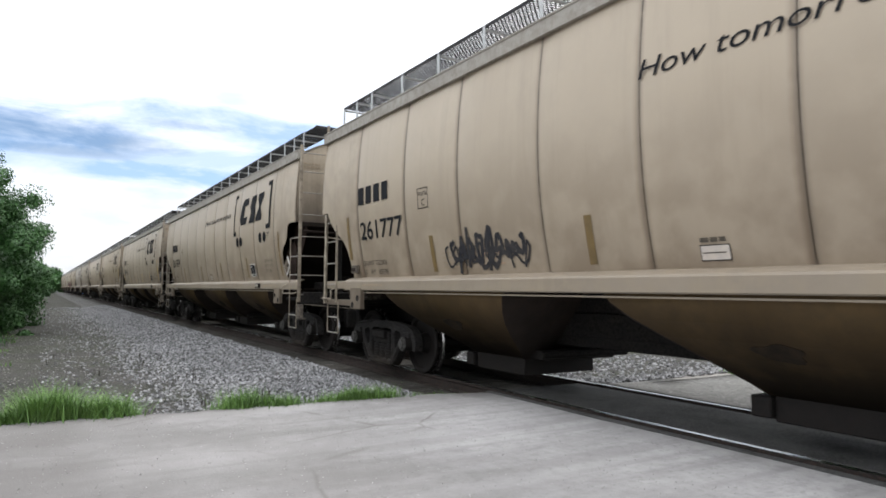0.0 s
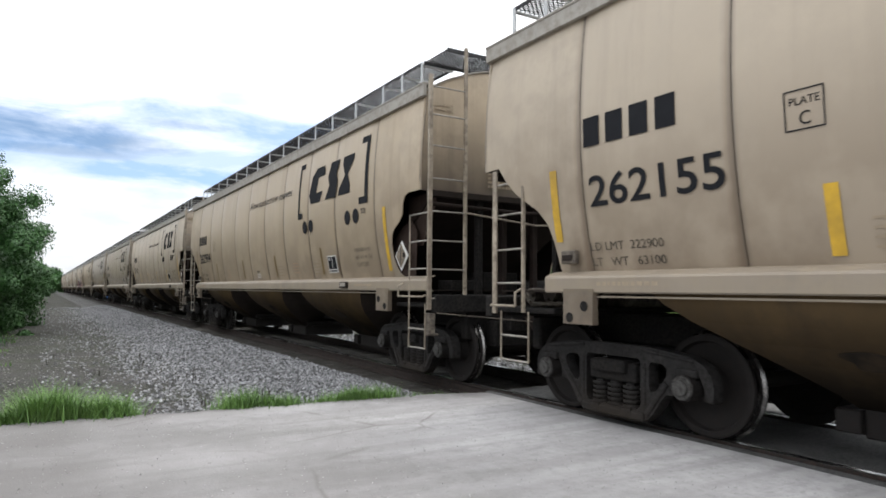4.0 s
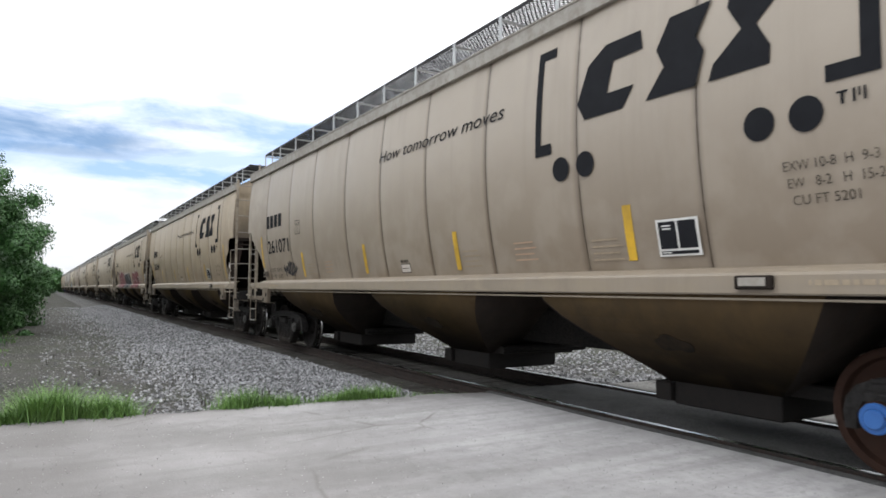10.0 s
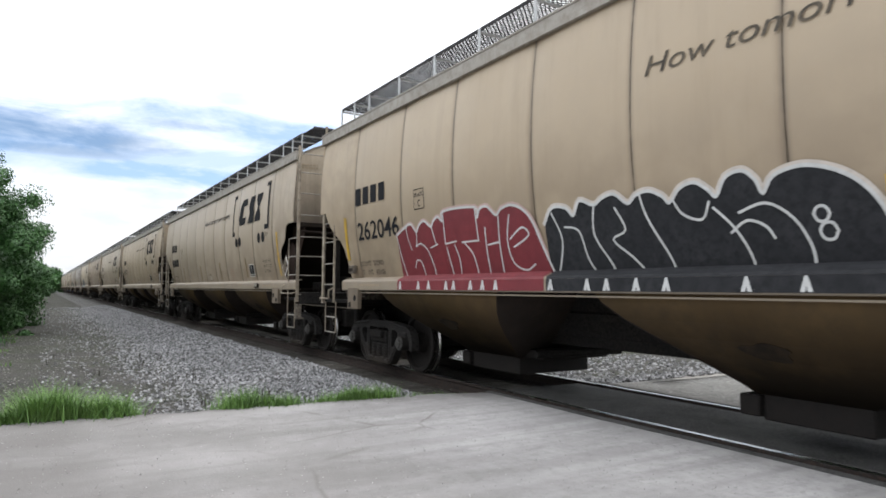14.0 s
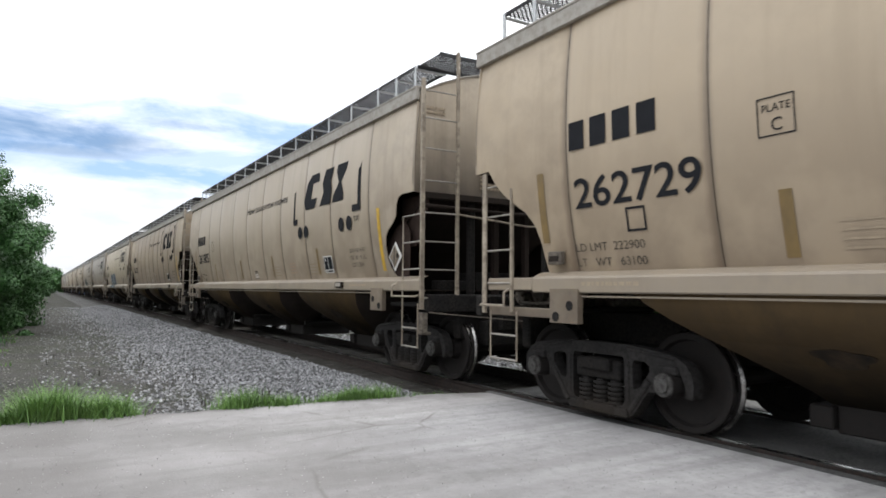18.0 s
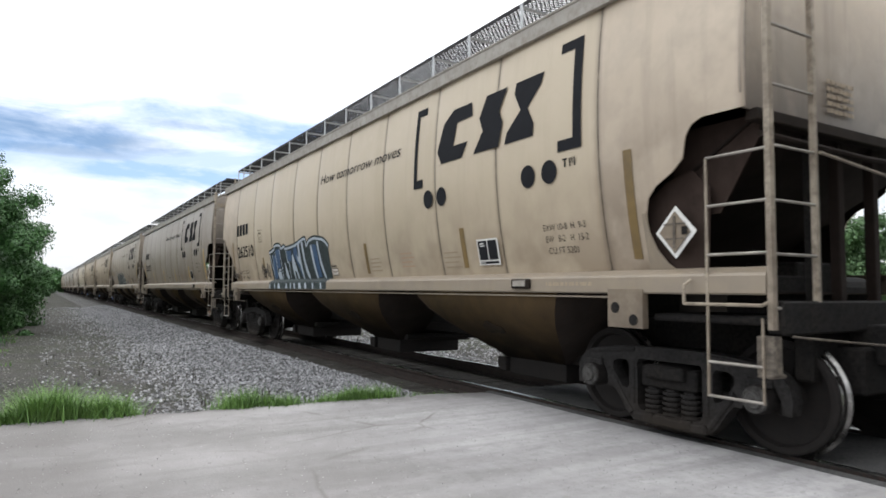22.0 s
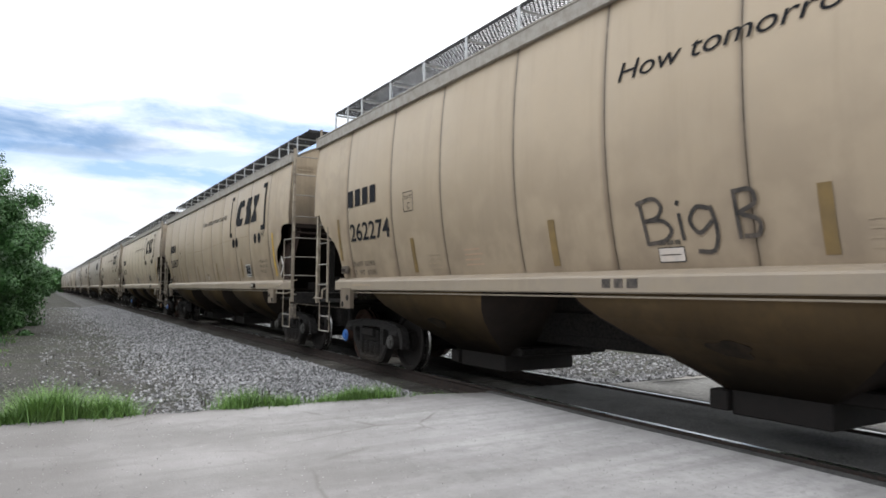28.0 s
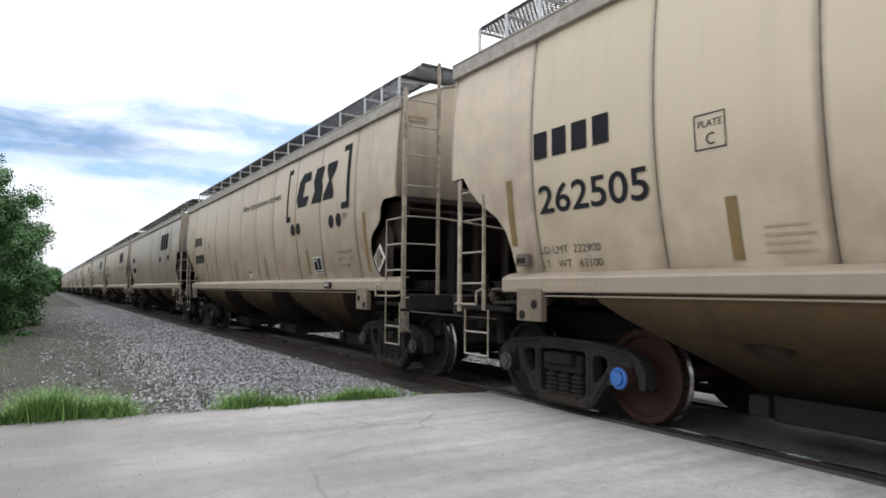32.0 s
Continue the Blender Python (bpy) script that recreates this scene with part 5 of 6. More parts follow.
def slate_arches(car):
    """A sprayed piece of slate arches with white outlines, yellow and lilac haze beside it and two small tags."""
    tops = [(-3.62, 2.19), (-3.21, 2.11), (-2.96, 2.02), (-2.71, 2.20), (-2.35, 2.21), (-2.15, 2.04), (-2.05, 1.95), (-1.75, 2.23), (-1.56, 2.23), (-1.41, 2.05), (-1.22, 2.17), (-1.0, 2.16), (-0.82, 2.03), (-0.64, 2.16),
            (-0.34, 2.23), (-0.04, 2.13), (0.12, 1.93), (0.29, 2.06), (0.49, 2.05), (0.55, 1.87), (0.65, 1.76), (1.05, 1.87), (1.29, 1.80), (1.36, 1.50)]
    lines = [[(-3.59, 2.17), (-3.42, 1.86), (-3.35, 1.51)], [(-3.21, 2.11), (-3.17, 1.85), (-3.37, 1.71)], [(-2.66, 2.17), (-2.78, 2.01), (-2.55, 1.92), (-2.26, 1.96)],
             [(-2.73, 1.92), (-2.94, 1.62), (-2.53, 1.78), (-2.28, 1.93), (-2.14, 1.77), (-2.15, 1.55)], [(-1.76, 2.20), (-1.78, 1.91), (-1.71, 1.60)], [(-1.31, 2.10), (-1.41, 1.80), (-1.68, 1.65)],
             [(-1.0, 2.14), (-0.84, 1.98), (-0.76, 1.68), (-0.66, 1.50)], [(-0.72, 2.02), (-0.69, 1.77)], [(-0.35, 2.20), (-0.47, 2.03), (-0.26, 2.05), (-0.16, 1.97), (-0.28, 1.83), (-0.43, 1.96), (-0.55, 1.77), (-0.28, 1.57), (-0.57, 1.53)],
             [(-0.04, 2.13), (0.05, 1.84), (-0.01, 1.54)], [(0.28, 2.02), (0.25, 1.75), (-0.02, 1.57)], [(0.54, 2.01), (0.53, 1.83), (0.31, 1.74), (0.52, 1.67), (0.02, 1.54), (0.72, 1.62), (0.75, 1.47)],
             [(1.04, 1.83), (1.01, 1.63), (1.31, 1.50)], [(1.21, 1.84), (1.34, 1.67), (1.36, 1.50)]]
    g = spray_piece(car, tops, SPRAY["green"], SPRAY["white"], lines, 0.032, "slate sprayed arches with white outlines", halo=SPRAY["navy"], on_sill=False)
    decal("graffiti_haze", [curved([(1.21, 1.84), (1.34, 2.0), (1.50, 2.03), (1.56, 1.84), (1.66, 1.76), (1.62, 1.56), (1.38, 1.50)], 4, True)], SPRAY["mustard"], g, 0.0075)["kind"] = "stuff"
    decal("graffiti_haze", [curved([(1.55, 1.54), (1.84, 1.57), (2.08, 1.66), (2.12, 1.54), (2.0, 1.47), (1.60, 1.47)], 4, True)], SPRAY["mauve"], g, 0.0078)["kind"] = "stuff"
    strokes(car, SPRAY["violet"], 0.028, "small violet sprayed tag", [[(3.20, 1.94), (3.31, 1.97), (3.34, 1.90), (3.24, 1.81), (3.19, 1.89)], [(3.59, 2.06), (3.43, 1.96), (3.36, 1.86), (3.45, 1.80), (3.55, 1.89), (3.58, 2.04)]],
            [[(3.01, 2.08), (3.11, 1.87), (3.23, 2.03)], [(3.28, 1.72), (3.41, 1.72)], [(3.29, 1.61), (3.29, 1.56)]])
    strokes(car, SPRAY["violet"], 0.034, "small violet sprayed tag", [], [[(2.17, 1.49), (2.30, 1.76), (2.34, 1.62), (2.46, 1.75), (2.43, 1.52)], [(2.26, 1.68), (2.46, 1.52)]])
    bm = bmesh.new()
    for u, lean in ((-3.3, 0.10), (-3.05, -0.08), (-2.8, 0.05), (-1.15, 0.12), (-0.85, -0.10), (-0.62, 0.04), (0.50, 0.12), (0.62, 0.10)):
        prism(bm, [(-u, 1.395), (-u - 0.02, 1.395), (-u - 0.02 - lean, 1.285), (-u - lean, 1.285)], -1.5935, -1.586)
    part("graffiti_drip", bm, SPRAY["white"], g)["kind"] = "stuff"
    for c in car.children:
        if c.name.startswith(("reporting_mark", "car_number", "weight_lettering")):
            c.material_slots[0].link = "OBJECT"
            c.material_slots[0].material = FAINT


def sprayed_marks(n, car):
    """The graffiti that single cars carry."""
    black, white = SPRAY["black"], SPRAY["white"]
    if n == 0:
        scribble("graffiti", car, black, -3.75, -2.4, 1.52, 2.0, 3, 0.055, 7)
        scribble("graffiti", car, black, -3.9, -2.3, 1.55, 1.85, 8, 0.03, 9)
    if n == 5:
        strokes(car, black, 0.026, "black sprayed tag over a short underline",
                [[(4.17, 2.26), (4.16, 2.43), (4.17, 2.37), (4.23, 2.44), (4.28, 2.36), (4.29, 2.26)], [(4.40, 2.44), (4.36, 2.37), (4.43, 2.30), (4.49, 2.37), (4.44, 2.44), (4.40, 2.36), (4.38, 2.28), (4.46, 2.30)],
                 [(4.55, 2.46), (4.56, 2.32), (4.62, 2.28), (4.68, 2.34), (4.69, 2.46)], [(4.80, 2.45), (4.82, 2.26)], [(4.92, 2.34), (4.97, 2.45), (5.03, 2.34), (4.97, 2.24), (4.92, 2.34), (5.03, 2.34)],
                 [(4.53, 2.22), (4.64, 2.16), (4.95, 2.13)], [(4.62, 2.17), (4.68, 2.10)]])
        strokes(car, black, 0.032, "black sprayed tag in two lines",
                [[(6.54, 2.06), (6.41, 2.04), (6.40, 1.96), (6.42, 1.81), (6.56, 1.84)], [(6.41, 1.93), (6.51, 1.96)], [(6.69, 2.02), (6.60, 1.99), (6.58, 1.93), (6.67, 1.88), (6.65, 1.80), (6.56, 1.77)],
                 [(6.75, 1.74), (6.76, 1.88), (6.82, 1.91), (6.83, 1.81), (6.76, 1.79), (6.84, 1.72)], [(6.86, 1.87), (6.89, 1.75), (6.96, 1.77), (6.98, 1.87)],
                 [(6.96, 1.77), (6.97, 1.64), (7.03, 1.60), (7.05, 1.69), (6.98, 1.72), (6.89, 1.66), (6.86, 1.59), (6.92, 1.56), (6.99, 1.60)], [(6.49, 1.72), (6.58, 1.77)], [(6.51, 1.68), (6.60, 1.73)],
                 [(6.33, 1.48), (6.38, 1.65), (6.43, 1.54), (6.49, 1.66), (6.53, 1.49)], [(6.59, 1.62), (6.60, 1.50), (6.67, 1.49), (6.69, 1.61)], [(6.75, 1.65), (6.75, 1.48)], [(6.85, 1.63), (6.76, 1.56), (6.89, 1.48)],
                 [(6.28, 1.52), (6.31, 1.50)]])
    if n == 10:
        decal("stencil_box", [rect(-5.86, -5.64, 1.80, 1.82), rect(-5.86, -5.64, 1.99, 2.01), rect(-5.86, -5.84, 1.82, 1.99), rect(-5.66, -5.64, 1.82, 1.99)], INK, car, 0.008)["kind"] = "stuff"
    if n == 6:
        scribble("graffiti", car, black, -5.48, -4.72, 1.55, 1.84, 4, 0.036, 5)
    if n == 8:
        red_letters(car)
        dark_letters(car)
        big_red(car)
    if n == 12:
        arches = [[(-2.30, 1.97), (-2.24, 2.04), (-2.04, 2.09), (-1.85, 2.02), (-1.80, 1.93), (-1.77, 1.67)], [(-1.80, 1.93), (-1.71, 2.06), (-1.58, 2.09), (-1.44, 2.02), (-1.40, 1.90), (-1.41, 1.69)],
                  [(-1.40, 1.91), (-1.31, 2.11), (-1.18, 2.13), (-1.07, 2.10), (-0.98, 1.91), (-0.91, 1.71)], [(-1.40, 1.72), (-1.31, 1.81), (-1.18, 1.84), (-1.03, 1.80), (-0.89, 1.72)],
                  [(-2.30, 1.97), (-2.19, 1.83), (-2.24, 1.64), (-2.25, 1.47)], [(-2.17, 1.64), (-2.02, 1.63), (-1.88, 1.69), (-1.77, 1.77), (-1.54, 1.74), (-1.46, 1.66)], [(-1.36, 1.57), (-1.31, 1.61), (-1.23, 1.65)],
                  [(0.29, 1.63), (0.42, 1.67), (0.58, 1.69), (0.77, 1.69), (0.89, 1.65)], [(0.68, 2.01), (0.71, 1.89), (0.79, 1.82)], [(0.82, 1.85), (0.88, 1.89), (0.96, 1.98), (0.94, 1.85), (0.93, 1.74)],
                  [(0.96, 1.91), (0.97, 1.77), (1.01, 1.74), (1.05, 1.80), (1.03, 1.96)], [(1.13, 1.74), (1.15, 1.65), (1.19, 1.56)], [(0.85, 2.0), (0.84, 1.94), (0.81, 1.89)], [(0.30, 1.62), (0.60, 1.64), (0.90, 1.60)]]
        straight = [[(-1.04, 2.03), (-1.02, 2.12), (-0.64, 2.07), (-0.66, 1.91), (-0.64, 1.75)], [(-0.62, 1.92), (-0.62, 2.10), (-0.24, 2.05), (-0.27, 1.86), (-0.27, 1.67)], [(-0.24, 2.05), (0.47, 2.20), (0.51, 2.06), (0.58, 1.90), (0.77, 1.69)],
                    [(-0.23, 2.04), (-0.09, 1.84), (0.02, 1.83)], [(0.82, 1.85), (0.96, 1.86)], [(-1.36, 1.56), (-1.34, 1.47)], [(-0.02, 1.60), (-0.02, 1.47)]]
        g = strokes(car, SPRAY["lilac"], 0.011, "thin white sprayed outlines", arches, straight)
        bm = bmesh.new()
        for u, w in ((-1.32, 0.012), (-1.02, 0.01), (-0.62, 0.012), (-0.30, 0.02), (-0.10, 0.012), (0.06, 0.05), (0.22, 0.012), (0.84, 0.012), (1.2, 0.01)):
            box(bm, -1.590, -1.5855, -u - w, -u, 1.285, 1.395)
        part("graffiti_drip", bm, SPRAY["lilac"], g)["kind"] = "stuff"
    if n == 13:
        shards(car)
        scribble("graffiti", car, black, -4.45, -3.9, 1.52, 1.84, 7, 0.022, 6)
    if n == 15:
        slate_arches(car)
    if n == 16:
        strokes(car, SPRAY["worn"], 0.034, "worn black sprayed scrawl",
                [[(-0.27, 2.04), (-0.24, 1.86), (-0.22, 1.68)], [(-0.30, 2.02), (-0.12, 2.05), (-0.04, 1.97), (-0.10, 1.89), (-0.22, 1.87)], [(-0.22, 1.87), (-0.04, 1.86), (0.04, 1.78), (-0.04, 1.70), (-0.22, 1.68)],
                 [(0.13, 1.90), (0.15, 1.70)], [(0.12, 1.98), (0.13, 2.0)], [(0.42, 1.92), (0.30, 1.94), (0.23, 1.84), (0.31, 1.74), (0.43, 1.82)], [(0.43, 1.93), (0.47, 1.75), (0.42, 1.60), (0.28, 1.60)],
                 [(0.64, 2.03), (0.66, 1.68)], [(0.64, 2.02), (0.78, 2.02), (0.80, 1.92), (0.68, 1.86), (0.82, 1.80), (0.81, 1.70), (0.70, 1.69)]])
        bm = boxes((-1.590, -1.5855, 0.28, 0.40, 1.31, 1.39), (-1.590, -1.5855, 0.45, 0.55, 1.31, 1.39), (-1.590, -1.5855, 0.60, 0.70, 1.31, 1.39))
        part("sill_tag", bm, SPRAY["worn"], car)
        bm = bmesh.new()
        for k in range(6):
            box(bm, -1.590, -1.5855, -2.27 - 0.22 * k, -2.13 - 0.22 * k, 1.31, 1.39)
        part("sill_tag", bm, SPRAY["worn"], car)
    if n == 17:
        decal("scrape_line", ribbon([(-4.3, 2.40), (-3.9, 2.41), (-3.4, 2.49), (-2.85, 2.49), (-2.06, 2.46), (-0.8, 2.46), (1.2, 2.52), (2.6, 2.56), (4.2, 2.56), (6.3, 2.58)], 0.013), FAINT, car, 0.006)["kind"] = "stuff"
        decal("scrape_line", ribbon([(-3.4, 2.75), (-2.9, 2.80), (-2.6, 2.81)], 0.009), FAINT, car, 0.006)["kind"] = "stuff"
    if n == 18:
        scribble("graffiti", car, SPRAY["grey"], -0.6, 0.3, 1.5, 2.1, 16, 0.03, 6)
        scribble("graffiti", car, SPRAY["grey"], -0.4, 0.5, 1.48, 1.8, 17, 0.045, 4)


# what sets each car apart: its number, paint, reflector brightness, wheels
NUMBERS = ["261777", "261674", "262155", "262994", "261103", "263009", "261071", "262064", "262046", "", "262729", "261805", "262620", "262510", "261353", "", "262274", "262817", "262505", ""]
TONE = [0, 0, 0, 2, 4, 5, 1, 2, 2, 0, 2, 0, 6, 7, 3, 1, 2, 2, 7, 0]
BRIGHT = {2, 4, 6, 7, 8, 14, 15}
GREASED = {6: [1], 16: [1, 3], 18: [0, 2], 14: [1]}
RUSTY_CAPS = {15: [1], 18: [1]}

CARS = []


MARK_SHIFT = {2: (-0.1, -0.03), 6: (-0.1, -0.03), 7: (-0.1, -0.055), 11: (-0.11, -0.12), 10: (-0.09, -0.03), 14: (-0.09, -0.03), 15: (-0.07, -0.03), 16: (-0.13, -0.02), 18: (-0.03, 0.0)}
MARK_SPREAD = {2: 0.04, 5: 0.06, 10: 0.04}
SLOGAN_DROP = {16: 0.06, 0: 0.10, 4: 0.04, 8: 0.09, 7: 0.07, 11: 0.10}
SLOGAN_SHIFT = {0: -0.18, 4: -0.35, 6: -0.2, 11: -0.08}


def dress(car, n):
    """Numbers, slogan, reflectors, new wheels and sprayed marks of one car."""
    slogan = wrap("slogan", words("How   tomorrow   moves" if n in (5, 10) else "How tomorrow moves", -0.45 + SLOGAN_SHIFT.get(n, 0.0), 3.17 - SLOGAN_DROP.get(n, 0.0), 0.165, 3.2, 0.25), INK if n not in (5, 8, 10, 15) else WORN_INK, car, label="dark italic slogan lettering")
    slogan["kind"] = "stuff"
    if NUMBERS[n]:
        wrap("car_number", words(NUMBERS[n], -6.48, 2.06, 0.275, 1.60 if n == 5 else 1.44, bold=0.011), INK, car)
    else:
        decal("car_number", [rect(-6.50 + 0.225 * k, -6.50 + 0.225 * k + 0.165, 2.07, 2.33) for k in range(6)], INK, car)["kind"] = "stuff"
    for k, (u, z0, z1) in enumerate(REFLECTORS):
        bright = n in BRIGHT or (k == 5 and n % 3 != 1 and n != 5)
        if n in (10, 16, 17) and 0 < k < 5:
            u -= 0.11
        decal("reflector", [rect(u - 0.05, u + 0.05, z0, z1)], YELLOWS[0 if bright else 1], car, 0.006, "yellow reflective strip" if bright else "faded brown reflective strip")
    # the stencilled company mark sits a little differently on each car
    du, dz = MARK_SHIFT.get(n, (-0.04, -0.03))
    for c in car.children:
        if c.name.split(".")[0] in ("logo_bracket", "logo_shape", "logo_dot", "trade_mark"):
            wider = MARK_SPREAD.get(n, 0.0) if c.data.vertices[0].co.y < -5.6 else 0.0
            c.location = (0, -du - wider - (0.08 if c.name.startswith("logo_shape") else 0.0), dz + (0.04 if c.name.startswith("logo_shape") else 0.0))
        if c.name.startswith("size_lettering"):
            c.location = {6: (-0.045, 0.07, 0.22), 14: (-0.032, 0.03, 0.16)}.get(n, (0, 0, 0))
    if n in (0, 1, 4, 5, 6, 10, 11, 14):
        part("rear_sill", boxes((-1.588, -1.55, 7.14, 7.93, 1.285, 1.415), bevel=0.008), SILL, car)
        part("rear_beam", boxes((-1.58, -1.52, 6.86, 7.92, 1.01, 1.105), bevel=0.008), PLATE, car, "soiled tan lower beam")
    sprayed_marks(n, car)
    # new wheels: rust-red discs, some with blue bearing caps
    sets, caps = all_wheelsets(car), [c for tr in car.children if tr.name.startswith("truck") for c in tr.children if c.name.startswith("bearing_cap")]
    for k in RUSTY_CAPS.get(n, []):
        caps[k].material_slots[0].link = "OBJECT"
        caps[k].material_slots[0].material = RUST_CAP
    for k in GREASED.get(n, []):
        if n != 14:
            sets[k].material_slots[0].link = "OBJECT"
            sets[k].material_slots[0].material = RUSTY
        caps[k].material_slots[0].link = "OBJECT"
        caps[k].material_slots[0].material = BLUE_CAP if n != 14 else RUST_CAP


full_car = build_car(True)
standard_marks(full_car)
tagged(full_car, "tan covered hopper car with curved sides and roof walkway", "hopper car", "cars of the freight train")


def all_wheelsets(car):
    return [w for tr in car.children if tr.name.startswith("truck") for w in tr.children if w.name.startswith("wheelset")]


# bearing caps on the near side, on the prototype
for tr in [c for c in full_car.children if c.name.startswith("truck")]:
    first = None
    for y in (-0.889, 0.889):
        if first is None:
            bm = bmesh.new()
            rod(bm, (-1.08, y, 0.457), (-1.19, y, 0.457), 0.105, 20)
            rod(bm, (-1.185, y, 0.457), (-1.215, y, 0.457), 0.07, 16)
            bmesh.ops.bevel(bm, geom=bm.edges[:], offset=0.008, segments=1, affect="EDGES")
            first = part("bearing_cap", bm, CAP, tr)
        else:
            share(first, m=pose(0, 1.778, 0))

far_car = build_car(False)
decal("logo_patch", [rect(3.08, 3.16, 2.66, 3.74), rect(6.16, 6.26, 2.66, 3.74), rect(3.6, 4.3, 2.86, 3.5, 0.1), rect(4.4, 4.9, 2.86, 3.5, 0.1), rect(5.0, 5.5, 2.86, 3.5, 0.1), disc(3.36, 2.49, 0.125), disc(3.7, 2.49, 0.125), disc(5.46, 2.49, 0.125), disc(5.8, 2.49, 0.125)], INK, far_car)
decal("lettering", [rect(-6.5, -5.5, 2.61, 2.86), rect(-6.5, -5.1, 2.08, 2.32)], INK, far_car)
tagged(far_car, "tan covered hopper car far along the train", "hopper car", "cars of the freight train")


def repaint(car, mat, end_mat, corner_mat):
    for o in car.children:
        if o.type == "MESH" and o.data.materials and o.data.materials[0] in (PAINT, END_PAINT, CORNER_PAINT):
            other = {PAINT: mat, END_PAINT: end_mat, CORNER_PAINT: corner_mat}[o.data.materials[0]]
            o.material_slots[0].link = "OBJECT"
            o.material_slots[0].material = other


LAST = 34
SAID = {0: "tan covered hopper car with a black scrawled tag", 5: "tan covered hopper car with touched-up lower side and black tags",
        6: "tan covered hopper car with black tag and one rusty wheelset", 8: "tan covered hopper car with red and black graffiti along its sill",
        12: "tan covered hopper car with thin white sprayed outlines", 13: "tan covered hopper car with blue and white graffiti behind",
        14: "greyish tan covered hopper car with bright yellow reflectors", 15: "greyish tan covered hopper car with slate and white graffiti",
        16: "tan covered hopper car with a black scrawl and rust-red wheels", 17: "tan covered hopper car with a long scrape across its side",
        18: "pale tan covered hopper car with grey tag and rusty wheels"}
for n in range(0, LAST):
    src = full_car if n < 20 else far_car
    m = pose(TRACK_X, car_y(n, 0), 0)
    if n in (0, 20):
        src.matrix_basis = m
        CARS.append(src)
    else:
        CARS.append(copy_thing(src, m))
for n, car in enumerate(CARS):
    # cars from 20 on: greyer paint in place of their duller light far off
    tone = TONE[n] if n < 20 else (3, 1, 3, 0, 1)[n % 5]
    if tone:
        repaint(car, PAINTS[tone], END_PAINTS[tone], CORNER_PAINTS[tone])
    if n < 20:
        dress(car, n)
    if n in SAID:
        tagged(car, SAID[n], "hopper car", "cars of the freight train")


def fit_length(cars, k=0.982, shift=-0.02):
    """Draws the bodies in to the cars' true length; the trucks keep their shape and move with them."""
    done = set()

    def draw_in(ob):
        ob.location.y *= k
        if ob.data.name not in done:
            done.add(ob.data.name)
            for v in ob.data.vertices:
                v.co.y = k * v.co.y + shift
        for c in ob.children:
            draw_in(c)
    for car in cars:
        for o in car.children:
            if o.name.startswith("truck"):
                o.location.y = k * o.location.y + shift
            else:
                draw_in(o)


fit_length(CARS)


# ---- ground, road and track ----
def height_at(x, y):
    """The ground: level with the road at the crossing, lower beside the track."""
    def step(a, b, v):
        s = min(max((v - a) / (b - a), 0), 1)
        return s * s * (3 - 2 * s)
    off = abs(x - TRACK_X)
    edge = max(step(7.0, 9.2, y), step(-9.0, -11.0, y))
    base = -0.11 - 0.22 * edge
    bed = -0.178 - 0.30 * step(1.75, 3.6, off)
    if edge > 0:
        base = max(base, bed) if off < 4 else base
    return base + 0.02 * noise.noise((x * 0.6, y * 0.6, 0)) * edge


def make_ground():
    bm = bmesh.new()
    xs = [-900, -300, -100, -40, -20, -12] + [-8 + 0.4 * k for k in range(66)] + [20, 25, 32, 42, 60, 110, 300, 900]
    ys = [-900, -300, -100, -40, -20, -12] + [-9 + 0.5 * k for k in range(98)] + [42, 48, 56, 70, 100, 160, 300, 600, 1200]
    grid = [[bm.verts.new((x, y, height_at(x, y))) for x in xs] for y in ys]
    for a, b in zip(grid, grid[1:]):
        for k in range(len(a) - 1):
            f = bm.faces.new((a[k], a[k + 1], b[k + 1], b[k]))
            c = f.calc_center_median()
            f.material_index = 3 if abs(c.x - TRACK_X) < 1.5 else 1 if abs(c.x - TRACK_X) < 3.0 else (2 if c.x > 22 else 0)
            f.smooth = True
    ob = part("ground", bm, None, mats=(DIRT, BALLAST, LAWN, OILY))
    return tagged(ob, "grey-brown dirt and gravel beside a railway", "ground", kind="structure")


LAWN = ground_material("rough_grass", (0.07, 0.12, 0.03), (0.13, 0.19, 0.05), ((0.05, 0.09, 0.02), (0.11, 0.17, 0.04), (0.2, 0.24, 0.08)), 12.0, broad=0.2, bump=0.04)
make_ground()


def road_edge(x):
    return 7.80 - 0.13 * x + 0.10 * noise.noise((x * 1.1, 3.0, 0)) + 0.06 * noise.noise((x * 4.0, 7.0, 0))


FAR_ROAD = ground_material("grey_gravel_road", (0.13, 0.127, 0.12), (0.20, 0.195, 0.185), ((0.07, 0.07, 0.066), (0.18, 0.176, 0.168), (0.30, 0.293, 0.28)), 30.0,
                           broad=0.5, bump=0.012, speck_at=(0.46, 0.62))
ROAD_STONE = per_island(material("road_grit", (0.3, 0.29, 0.28)), (0.18, 0.172, 0.168), (0.42, 0.41, 0.40))


